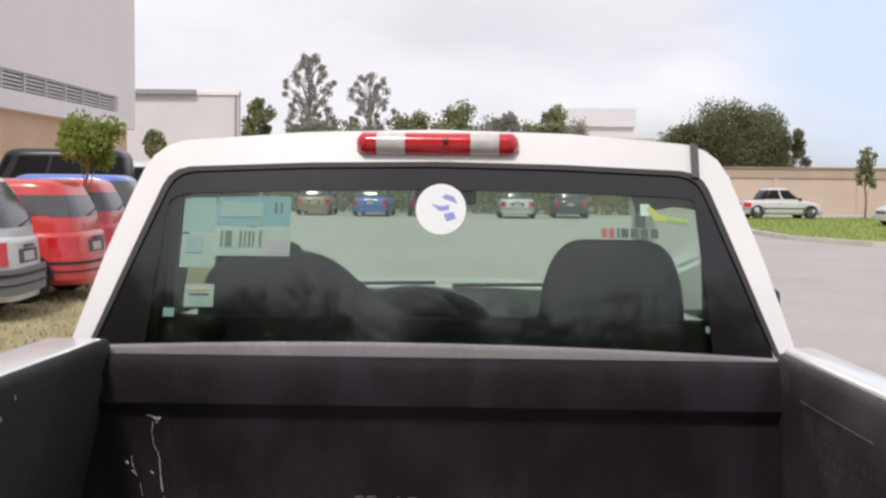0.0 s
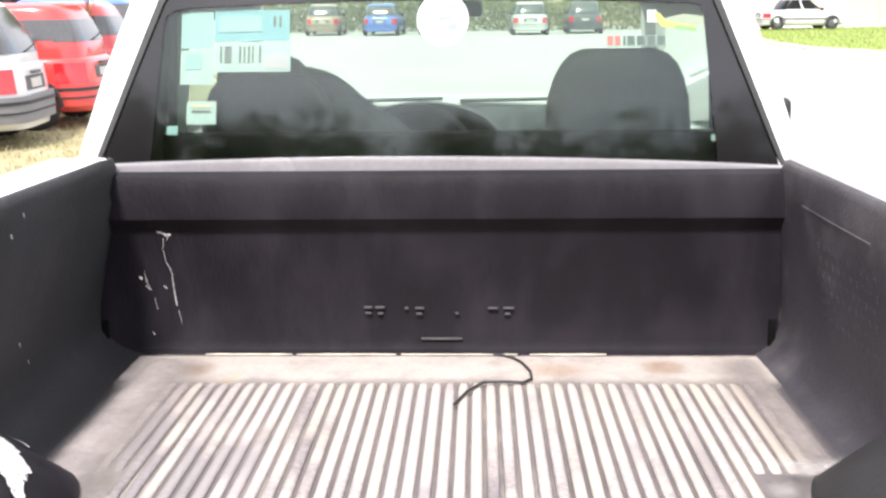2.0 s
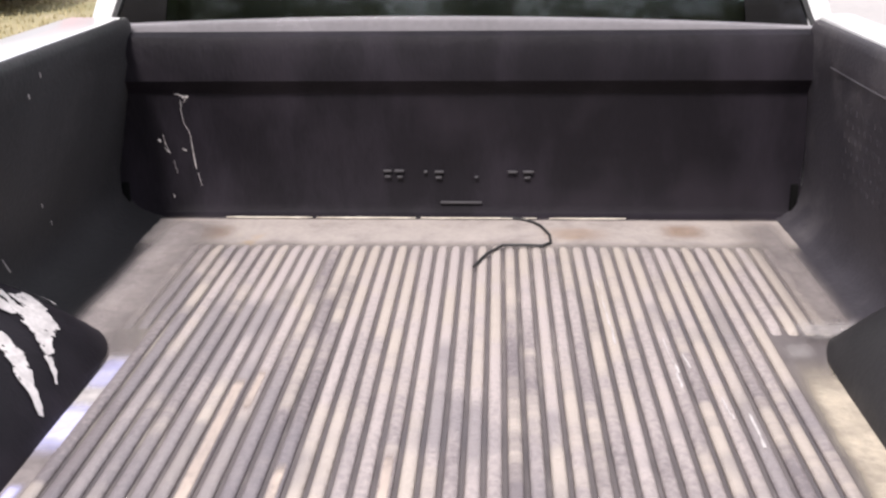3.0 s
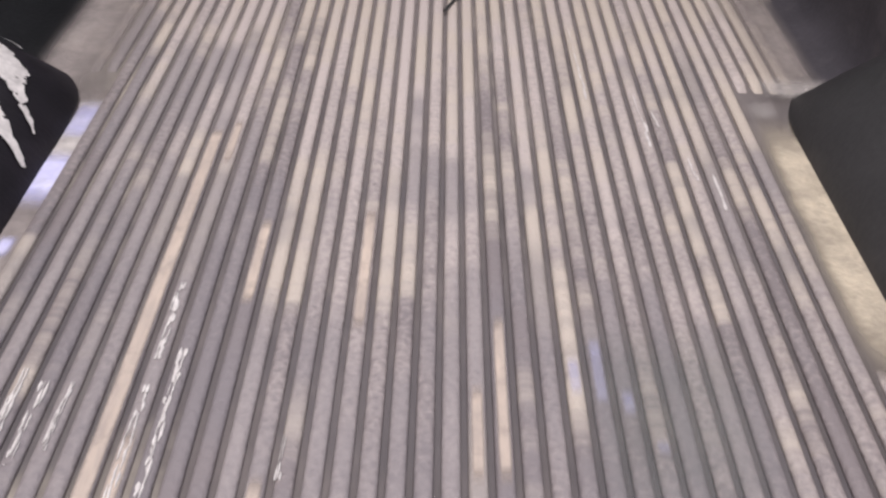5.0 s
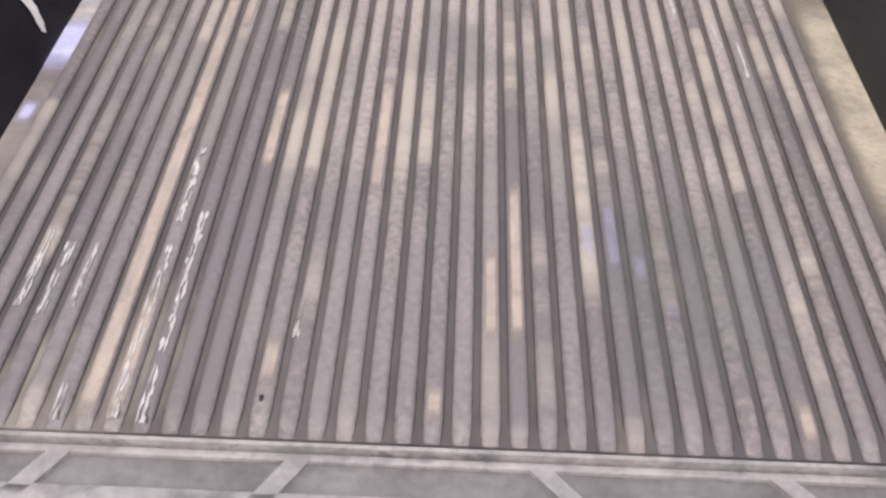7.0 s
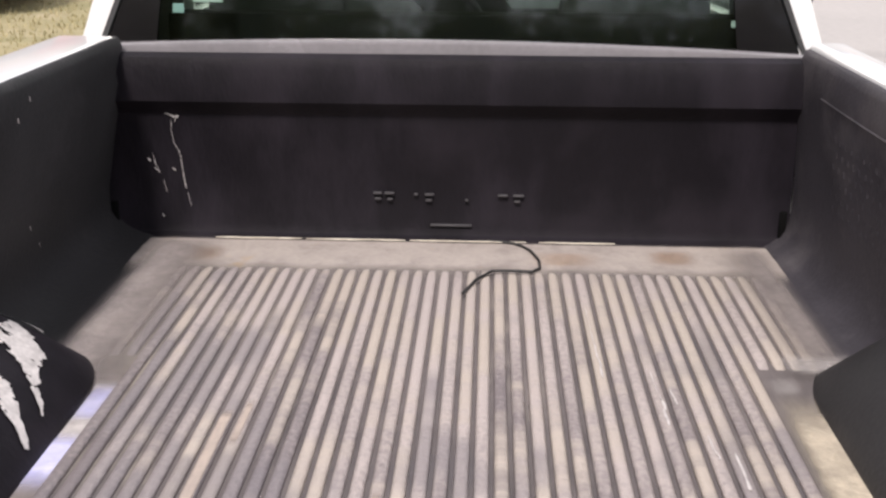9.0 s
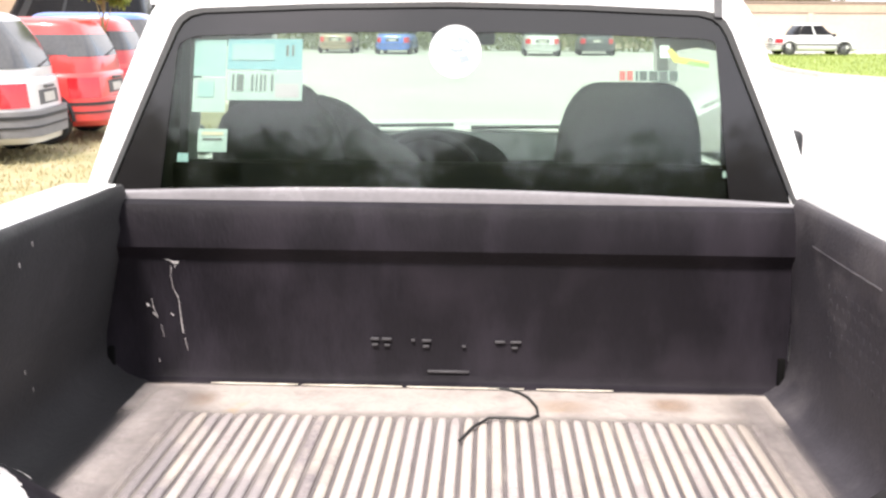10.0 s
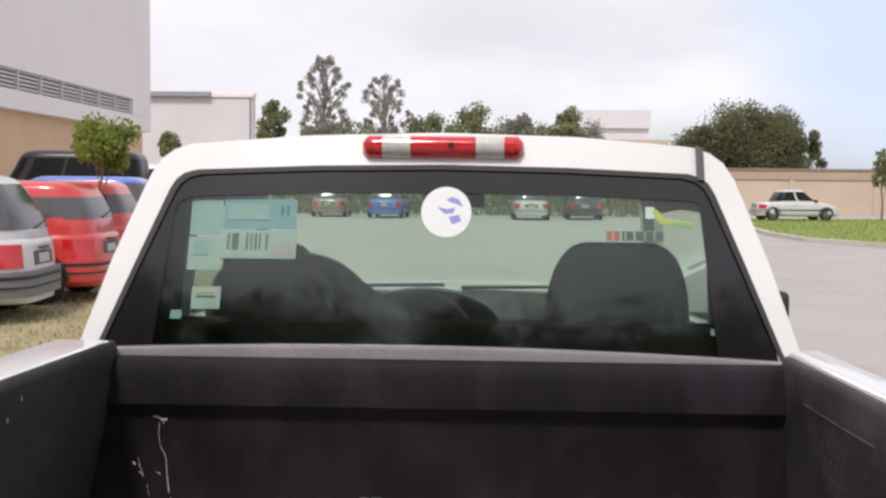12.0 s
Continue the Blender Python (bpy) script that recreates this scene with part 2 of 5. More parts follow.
LINERHALFLIT = material("half_lit_black_plastic", (0.0385, 0.0372, 0.0388), (0.0230, 0.0223, 0.0233), 0.55, scale=4, fine=120, bump=0.12,
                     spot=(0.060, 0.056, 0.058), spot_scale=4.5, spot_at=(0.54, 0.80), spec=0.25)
DUSTY = material("dusty_liner_plastic", (0.158, 0.137, 0.134), (0.080, 0.069, 0.070), 0.75, scale=6, fine=60, bump=0.3, stretch=(1, 0.3, 1),
                 spot=(0.32, 0.285, 0.245), spot_scale=4.0, spot_at=(0.54, 0.70), film=(0.090, 0.081, 0.088), film_scale=3.4, film_at=(0.53, 0.62), drift=0.07, tone_patches=TONE_PATCHES)
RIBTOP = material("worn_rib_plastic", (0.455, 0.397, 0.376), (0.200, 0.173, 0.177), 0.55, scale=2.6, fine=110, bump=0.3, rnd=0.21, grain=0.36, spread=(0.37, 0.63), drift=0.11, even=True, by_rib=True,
                  spot=(0.470, 0.410, 0.358), spot_scale=2.3, spot_tilt=(0.055, 0.06), spot_at=(0.51, 0.60), film=(0.192, 0.173, 0.185), film_scale=2.6, film_at=(0.50, 0.60), tone_patches=TONE_PATCHES)
PALEDUST = material("pale_cream_dust", (0.56, 0.485, 0.375), (0.36, 0.31, 0.25), 0.95, scale=20, fine=90, bump=0.4)
DUST = material("settled_dust", (0.44, 0.386, 0.350), (0.35, 0.305, 0.280), 0.95, scale=12, fine=70, bump=0.4,
                spot=(0.46, 0.34, 0.22), spot_scale=7, spot_at=(0.60, 0.70))
SMUDGE = material("grey_smeared_dust", (0.31, 0.270, 0.256), (0.215, 0.187, 0.180), 0.95, scale=9, fine=70, bump=0.3, spot=(0.34, 0.295, 0.27), spot_scale=6, spot_at=(0.55, 0.72))


def thin(m, scale=12.0):
    """Lets a film thin out by its stored cover and break up in a fine mottle."""
    n, link = m.node_tree.nodes, m.node_tree.links.new
    att, geo, ns, mr, mul = (n.new("ShaderNode" + k) for k in ("Attribute", "NewGeometry", "TexNoise", "MapRange", "Math"))
    att.attribute_name = "cover"
    ns.inputs["Scale"].default_value, ns.inputs["Detail"].default_value = scale, 7.0
    ns.inputs["Roughness"].default_value = 0.65
    link(geo.outputs["Position"], ns.inputs["Vector"])
    link(ns.outputs["Fac"], mr.inputs["Value"])
    mr.inputs["From Min"].default_value, mr.inputs["From Max"].default_value = 0.34, 0.66
    mr.inputs["To Min"].default_value, mr.inputs["To Max"].default_value = 0.84, 1.25
    mul.operation, mul.use_clamp = "MULTIPLY", True
    link(att.outputs["Fac"], mul.inputs[0])
    link(mr.outputs["Result"], mul.inputs[1])
    link(mul.outputs[0], n["Principled BSDF"].inputs["Alpha"])


for film_mat in (PALEDUST, DUST, SMUDGE):
    thin(film_mat)
SCUFFDUSTGLARE = material("scuffed_dust_and_glare", (0.60, 0.56, 0.54), (0.38, 0.35, 0.34), 0.9, scale=25, fine=90, bump=0.3)
thin(SCUFFDUSTGLARE, 30)
RUSTY = material("rusty_dust", (0.44, 0.30, 0.20), (0.34, 0.22, 0.15), 0.95, scale=12, fine=70)
thin(RUSTY, 40)
TAILPLASTIC = material("grey_liner_plastic", (0.262, 0.243, 0.243), (0.145, 0.135, 0.137), 0.6, scale=13, fine=80, bump=0.2)
TAILSTRIP = material("scuffed_grey_plastic", (0.44, 0.41, 0.41), (0.26, 0.24, 0.24), 0.6, scale=22, fine=90, bump=0.3,
                     spot=(0.20, 0.185, 0.187), spot_scale=16, spot_at=(0.55, 0.66))
WORN = material("yellowed_worn_plastic", (0.52, 0.43, 0.362), (0.38, 0.317, 0.28), 0.5, scale=40, fine=110, stretch=(1, 0.25, 1), bump=0.3, spread=(0.38, 0.62))
SCUFF = material("scuffed_white_plastic", (0.74, 0.70, 0.68), (0.46, 0.43, 0.42), 0.45, scale=40, fine=150)
BLUEGLARESCUFF = material("blue_glare_and_scuff", (0.68, 0.67, 0.88), (0.50, 0.49, 0.78), 0.5, scale=24)
thin(BLUEGLARESCUFF, 20)
GREENISH = material("dried_greenish_film", (0.205, 0.225, 0.215), (0.15, 0.17, 0.165), 0.6, scale=18)
thin(GREENISH, 22)
thin(WORN, 45)
LINEGLEAM = material("cream_edge_gleam", (0.82, 0.76, 0.64), (0.56, 0.50, 0.41), 0.9, scale=30)
RUBBER = material("black_rubber", (0.025, 0.025, 0.026), (0.016, 0.016, 0.017), 0.6)
SEAL = material("grey_rubber_seal", (0.10, 0.097, 0.10), (0.07, 0.07, 0.072), 0.35, scale=10)
BORDERDARK = material("black_border_and_cab_dark", (0.012, 0.0112, 0.012), (0.009, 0.0084, 0.009), 0.06, spec=0.62, rough_var=0.02)
DEEPBLACK = material("deep_dark_black", (0.006, 0.0058, 0.006), (0.004, 0.004, 0.004), 0.9, spec=0.1)
GLASS = glass("green_window_glass", (0.83, 0.92, 0.855), gloss=0.045, base=0.048)
DARKGLASS = material("black_van_glass", (0.012, 0.012, 0.013), (0.008, 0.008, 0.009), 0.2, spec=0.2)
CARGLASS = material("dark_car_glass", (0.085, 0.085, 0.086), (0.055, 0.056, 0.058), 0.14, scale=2, fine=30, rough_var=0.04, spec=0.8)
WINDSHIELD = glass("windshield_glass", (0.95, 0.99, 0.96), base=0.03)
LAMPDARK = material("dark_red_plastic", (0.16, 0.012, 0.016), (0.11, 0.008, 0.012), 0.4)
LAMPRED = material("red_lamp_plastic", (0.62, 0.022, 0.03), (0.50, 0.015, 0.02), 0.14, coat=0.8, scale=40)
LAMPCLEAR = material("clear_lamp_plastic", (0.66, 0.64, 0.60), (0.52, 0.50, 0.47), 0.12, coat=0.8, scale=60)
CHROME = material("bright_metal", (0.75, 0.75, 0.76), (0.68, 0.68, 0.7), 0.2, metal=1.0)
STEEL = material("painted_steel_wheel", (0.17, 0.17, 0.18), (0.11, 0.11, 0.115), 0.4, metal=0.6)
SEATCLOTH = material("grey_seat_cloth", (0.024, 0.0255, 0.0265), (0.015, 0.016, 0.017), 0.95, scale=5, fine=25, grain=0.12, spec=0.2)
DASH = material("dark_dash_plastic", (0.020, 0.020, 0.021), (0.013, 0.013, 0.014), 0.6, spec=0.35)
MARKGREY = material("worn_raised_mark", (0.078, 0.073, 0.078), (0.052, 0.049, 0.053), 0.55)
TRIMGREY = material("grey_trim_plastic", (0.105, 0.10, 0.105), (0.075, 0.072, 0.075), 0.6)
BELT = material("grey_belt_webbing", (0.34, 0.33, 0.32), (0.26, 0.25, 0.245), 0.9)
HEADLINER = material("headliner_cloth", (0.42, 0.41, 0.39), (0.36, 0.35, 0.33), 0.95, fine=250)
PAPER = material("sticker_white", (0.78, 0.80, 0.80), (0.70, 0.73, 0.73), 0.5)
CYAN = material("sticker_cyan", (0.16, 0.33, 0.40), (0.12, 0.27, 0.35), 0.5)
FADED = material("sticker_faded", (0.36, 0.42, 0.42), (0.29, 0.35, 0.355), 0.5, scale=25)
TEAL = material("sticker_pale_teal", (0.27, 0.38, 0.40), (0.21, 0.32, 0.35), 0.5, scale=30)
INK = material("sticker_dark_ink", (0.08, 0.085, 0.09), (0.06, 0.065, 0.07), 0.5)
PINK = material("sticker_pink", (0.42, 0.34, 0.40), (0.36, 0.28, 0.34), 0.5)
PLATE = material("worn_number_plate", (0.55, 0.53, 0.48), (0.40, 0.38, 0.35), 0.5, scale=30)
PLATEDARK = material("dark_plate_recess", (0.10, 0.095, 0.095), (0.06, 0.058, 0.06), 0.6)
INKBLUE = material("sticker_blue", (0.26, 0.30, 0.62), (0.20, 0.24, 0.55), 0.5)
INKRED = material("sticker_red", (0.60, 0.10, 0.10), (0.52, 0.08, 0.08), 0.5)
YELLOW = material("sticker_yellow", (0.66, 0.58, 0.12), (0.58, 0.50, 0.10), 0.5)
GREENINK = material("sticker_green", (0.30, 0.50, 0.16), (0.24, 0.42, 0.12), 0.5)
ASPHALT = material("pale_worn_paving", (0.42, 0.395, 0.375), (0.35, 0.33, 0.315), 0.9, scale=0.35, fine=14, bump=0.3,
                   spot=(0.31, 0.295, 0.28), spot_scale=0.5, spot_at=(0.58, 0.72))
DRYGRASS = material("dry_grass_ground", (0.37, 0.315, 0.185), (0.24, 0.225, 0.11), 0.95, scale=0.9, fine=22, bump=0.6,
                    spot=(0.45, 0.38, 0.26), spot_scale=0.8, spot_at=(0.52, 0.66))
GRASS = material("green_lawn", (0.25, 0.31, 0.075), (0.17, 0.23, 0.05), 0.95, scale=0.8, fine=20, bump=0.6)
BLADE = material("grass_blades", (0.31, 0.37, 0.09), (0.21, 0.27, 0.06), 0.8, scale=3, fine=30)
STRAW = material("straw_blades", (0.46, 0.395, 0.23), (0.35, 0.31, 0.17), 0.85, scale=3, fine=30)
KERB = material("concrete_kerb", (0.64, 0.60, 0.54), (0.52, 0.49, 0.44), 0.9, scale=2, fine=40, bump=0.3)
WALLWHITE = material("white_building_render", (0.89, 0.82, 0.805), (0.83, 0.765, 0.75), 0.85, scale=0.25, fine=5)
PALEWALL = material("pale_grey_render", (0.70, 0.665, 0.665), (0.64, 0.61, 0.61), 0.85, scale=0.3, fine=5)
WALLTAN = material("tan_painted_wall", (0.70, 0.49, 0.32), (0.62, 0.43, 0.28), 0.85, scale=0.4, fine=6)
DARKVOID = material("dark_opening_shade", (0.16, 0.15, 0.15), (0.11, 0.105, 0.105), 0.9)
RAILMETAL = material("pale_rail_paint", (0.62, 0.60, 0.59), (0.54, 0.53, 0.52), 0.5)
COPING = material("grey_coping", (0.34, 0.34, 0.35), (0.28, 0.28, 0.29), 0.8)
BEIGEWALL = material("beige_boundary_wall", (0.57, 0.46, 0.36), (0.49, 0.395, 0.305), 0.9, scale=0.3, fine=5, bump=0.2)
BANDTAN = material("tan_band_paint", (0.46, 0.355, 0.26), (0.38, 0.295, 0.215), 0.9, scale=0.6, fine=6)
WALLCAP = material("brown_wall_coping", (0.26, 0.20, 0.15), (0.20, 0.155, 0.12), 0.9, scale=0.8)
# the haze of distance is put into this pale colour
FARWHITE = material("hazy_grey_cladding", (0.68, 0.68, 0.70), (0.61, 0.61, 0.63), 0.8, scale=0.1, fine=2)
PALEBARK = material("pale_young_bark", (0.34, 0.29, 0.15), (0.24, 0.20, 0.10), 0.9, scale=8, fine=40, bump=0.4)
GREYBARK = material("grey_bark", (0.30, 0.27, 0.25), (0.20, 0.18, 0.165), 0.95, scale=6, fine=40, bump=0.6)
BARK = material("tree_bark", (0.16, 0.12, 0.085), (0.10, 0.075, 0.055), 0.95, scale=6, fine=40, bump=0.6)
LEAFA = material("bright_green_leaves", (0.33, 0.39, 0.085), (0.20, 0.25, 0.05), 0.6, scale=1.8, fine=12, rough_var=0.15)
LEAFB = material("olive_green_leaves", (0.29, 0.31, 0.15), (0.20, 0.215, 0.105), 0.6, scale=0.6, fine=4)
LEAFE = material("mid_olive_leaves", (0.185, 0.192, 0.092), (0.12, 0.125, 0.06), 0.65, scale=0.5, fine=4)
LEAFD = material("dark_olive_leaves", (0.135, 0.142, 0.066), (0.088, 0.093, 0.044), 0.65, scale=0.5, fine=4)
LEAFC = material("grey_green_leaves", (0.37, 0.36, 0.30), (0.27, 0.265, 0.215), 0.65, scale=0.6, fine=4)


def leafy(m, share=0.42):
    """Lets light shine through thin leaves."""
    n, link = m.node_tree.nodes, m.node_tree.links.new
    bsdf, tr, mx = n["Principled BSDF"], n.new("ShaderNodeBsdfTranslucent"), n.new("ShaderNodeMixShader")
    link(bsdf.inputs["Base Color"].links[0].from_socket, tr.inputs["Color"])
    mx.inputs["Fac"].default_value = share
    link(bsdf.outputs[0], mx.inputs[1])
    link(tr.outputs[0], mx.inputs[2])
    link(mx.outputs[0], n["Material Output"].inputs["Surface"])


for leaf_mat in (LEAFA, LEAFB, LEAFC, LEAFD, LEAFE):
    leafy(leaf_mat)


def paint(name, c):
    return material(name, c, tuple(v * 0.88 for v in c), 0.3, coat=0.7, scale=4, fine=120, rough_var=0.06)


CARWHITE, CARRED, CARBLUE, CARBLACK = (paint("car_" + k, c) for k, c in (
    ("silver_white", (0.62, 0.61, 0.60)), ("red", (0.62, 0.05, 0.045)), ("blue", (0.10, 0.20, 0.62)), ("black", (0.018, 0.019, 0.021))))
CARBLACK.node_tree.nodes["Principled BSDF"].inputs["Coat Weight"].default_value = 0.1
CARSILVER, CARBROWN, CARGREY = (paint("car_" + k, c) for k, c in (("silver", (0.60, 0.60, 0.60)), ("tan", (0.36, 0.28, 0.20)), ("dark_grey", (0.07, 0.075, 0.085))))
BUMPERGREY = material("grey_bumper_plastic", (0.20, 0.195, 0.20), (0.15, 0.15, 0.155), 0.6)

# ---- ground ----
def sheet(x0, x1, y0, y1, z, n=1, rough=0.0):
    bm = bmesh.new()
    vs = [[bm.verts.new((x0 + (x1 - x0) * i / n, y0 + (y1 - y0) * j / n,
                         z + rough * noise.noise((x0 + (x1 - x0) * i / n, (y0 + (y1 - y0) * j / n) * 1.1, 3.1)))) for j in range(n + 1)] for i in range(n + 1)]
    for i in range(n):
        for j in range(n):
            bm.faces.new((vs[i][j], vs[i + 1][j], vs[i + 1][j + 1], vs[i][j + 1]))
    return bm


tagged(part("ground", sheet(-1500, 1500, -1500, 1500, 0.0, 2), ASPHALT), "pale worn paving of an open parking yard", "ground", kind="structure")
verge = sheet(-14.0, -2.5, -9.0, 24.0, 0.02, 70, 0.016)
for v in verge.verts:
    # the strip narrows away from the lane
    edge = min(-3.2, 0.1 - 0.235 * (v.co.y + 2.2))
    v.co.x = -14.0 + (v.co.x + 14.0) * (edge + 14.0) / 11.5
tagged(part("verge", verge, DRYGRASS), "dry yellowed grass strip under parked cars", "grass", kind="structure")


def blades(name, spots, mat, height, label):
    bm = bmesh.new()
    for x, y, z in spots:
        a, h, lean = random.uniform(0, 6.28), height * random.uniform(0.5, 1.2), random.uniform(-0.5, 0.5)
        w = 0.012 + 0.004 * random.random()
        dx, dy = math.cos(a) * w, math.sin(a) * w
        v = [bm.verts.new(p) for p in ((x - dx, y - dy, z), (x + dx, y + dy, z), (x + lean * h * math.sin(a), y - lean * h * math.cos(a), z + h))]
        bm.faces.new(v)
    return tagged(part(name, bm, mat, smooth=0), label, "grass", kind="stuff")


random.seed(3)
blades("dry_grass", [(random.uniform(-7.5, -3.5), random.uniform(2.0, 12.0), 0.015) for _ in range(9000)], STRAW, 0.045, "short dry grass blades on the verge")

# lawn island with a kerb round it
def island(pts, name):
    lawn = thing(name, None, "green lawn island with a pale concrete kerb", "lawn", kind="structure")
    part("turf", prism(pts, "z", 0.0, 0.10), GRASS, lawn)
    cx, cy = sum(p[0] for p in pts) / len(pts), sum(p[1] for p in pts) / len(pts)
    n = len(pts)
    for i in range(n):
        a, b = Vector((*pts[i], 0)), Vector((*pts[(i + 1) % n], 0))
        along = (b - a).normalized()
        out = Vector((along.y, -along.x, 0))
        if out.dot(a - Vector((cx, cy, 0))) < 0:
            out = -out
        part("kerb_stone", panel([a, b, b + out * 0.16, a + out * 0.16], 0.13 if along.cross(out).z > 0 else -0.13), KERB, lawn)
    return lawn


ISLE = [(10.8, 39.5), (9.9, 35.0), (9.4, 31.0), (9.4, 27.4), (10.5, 24.4), (13, 22), (20, 20), (48, 18), (48, 52), (30, 52), (24, 50), (19, 48.4), (15.5, 47.6), (11.4, 46.2)]
island(ISLE, "lawn_island")


def inside(p, poly):
    hit = False
    for (x0, y0), (x1, y1) in zip(poly, poly[1:] + poly[:1]):
        if (y0 > p[1]) != (y1 > p[1]) and p[0] < (x1 - x0) * (p[1] - y0) / (y1 - y0) + x0:
            hit = not hit
    return hit


spots = [(random.uniform(9, 28), random.uniform(20, 48), 0.1) for _ in range(20000)]
blades("lawn_grass", [s for s in spots if inside(s, ISLE)], BLADE, 0.11, "green mown grass blades on the lawn island")

# ---- buildings and walls ----
def big_building():
    """Long white building whose wall runs along the yard: tan recess below, slatted band above."""
    b = thing("warehouse_building", None, "large white rendered building with slatted band and tan base", "building")
    x, y0, y1 = -14.6, -12.0, 43.5
    part("wall", slab(x - 22, x, y0, y1, 5.05, 12.5), WALLWHITE, b)
    part("parapet", slab(x - 22, x, y0, y1, 3.77, 4.40, 0.02, 1), WALLWHITE, b)
    part("end_pier", slab(x - 22, x, 41.2, y1, 4.40, 5.05), WALLWHITE, b)
    # shade of the open band is put into this wall's dark colour
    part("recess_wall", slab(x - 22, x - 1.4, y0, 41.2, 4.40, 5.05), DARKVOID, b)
    part("base_wall", slab(x - 22, x - 0.35, y0, y1 - 0.1, 0, 3.77), WALLTAN, b, "tan painted lower wall")
    part("plinth", slab(x - 0.35, x - 0.25, y0, y1 - 0.1, 0, 0.5), COPING, b)
    rail = part("railing", slab(x - 0.14, x - 0.08, y0, 41.2, 4.985, 5.045, 0.01, 1), RAILMETAL, b, "pale metal slatted railing")
    me = slab(-0.05, 0.05, -0.05, 0.05, 0, 0.645, 0.01, 1)
    post = part("post", me, RAILMETAL, rail)
    post.location = (x - 0.08, y0 + 0.4, 4.40)
    k = 1
    while y0 + 0.4 + 1.75 * k < 41.2:
        c = post.copy()
        scene.collection.objects.link(c)
        c.location = (x - 0.08, y0 + 0.4 + 1.75 * k, 4.40)
        k += 1
    for z in (4.46, 4.59, 4.72, 4.85):
        part("slat", slab(x - 0.12, x - 0.10, y0, 41.2, z, z + 0.075), RAILMETAL, rail)
    return b


def second_building():
    b = thing("flat_roofed_building", None, "plain white flat-roofed building with grey roof edge", "building")
    part("wall", slab(-40, -13.0, 57, 57.6, 0, 6.5), PALEWALL, b)
    part("coping", slab(-40.2, -15.4, 56.7, 57.6, 6.5, 6.8, 0.03, 1), COPING, b)
    part("corner_parapet", slab(-15.4, -12.95, 56.9, 57.6, 6.5, 6.76, 0.02, 1), WALLWHITE, b)
    part("downpipe", tube([(-13.15, 56.92, 0), (-13.15, 56.92, 6.5)], 0.05), COPING, b)
    for xx in (-34, -28, -22):
        w = part("window", slab(xx, xx + 2.2, 56.96, 57.02, 1.2, 2.6), DARKVOID, b)
        part("frame", slab(xx - 0.08, xx + 2.28, 56.94, 56.97, 1.1, 1.2), COPING, w)
    return b


def far_building():
    b = thing("distant_shed", None, "pale grey hazy industrial shed far away", "building")
    part("wall", slab(11, 19.6, 120, 140, 0, 8.6), FARWHITE, b)
    part("roof", prism([(10.6, 8.6), (19.8, 8.6), (19.8, 10.7), (10.6, 10.7)], "y", 119.6, 140.4), FARWHITE, b)
    part("lower_wing", slab(9.5, 20.5, 112, 119.5, 0, 6.9), BEIGEWALL, b)
    return b


def boundary_wall():
    w = thing("boundary_wall", None, "beige rendered boundary wall with brown coping", "wall", kind="structure")
    for i in range(15):
        x0 = 4.0 + 5.0 * i
        part("wall_panel", slab(x0, x0 + 4.7, 61.0, 61.22, 0, 2.55), BEIGEWALL, w)
        part("pier", slab(x0 + 4.7, x0 + 5.0, 60.94, 61.28, 0, 2.62), BEIGEWALL, w)
    part("painted_band", slab(4.0, 79.0, 60.92, 60.94, 2.14, 2.62), BANDTAN, w, "darker tan painted band below the coping")
    part("coping", slab(4.0, 79.0, 60.88, 61.34, 2.62, 2.80, 0.03, 1), WALLCAP, w)
    return w


big_building()
second_building()
far_building()
boundary_wall()

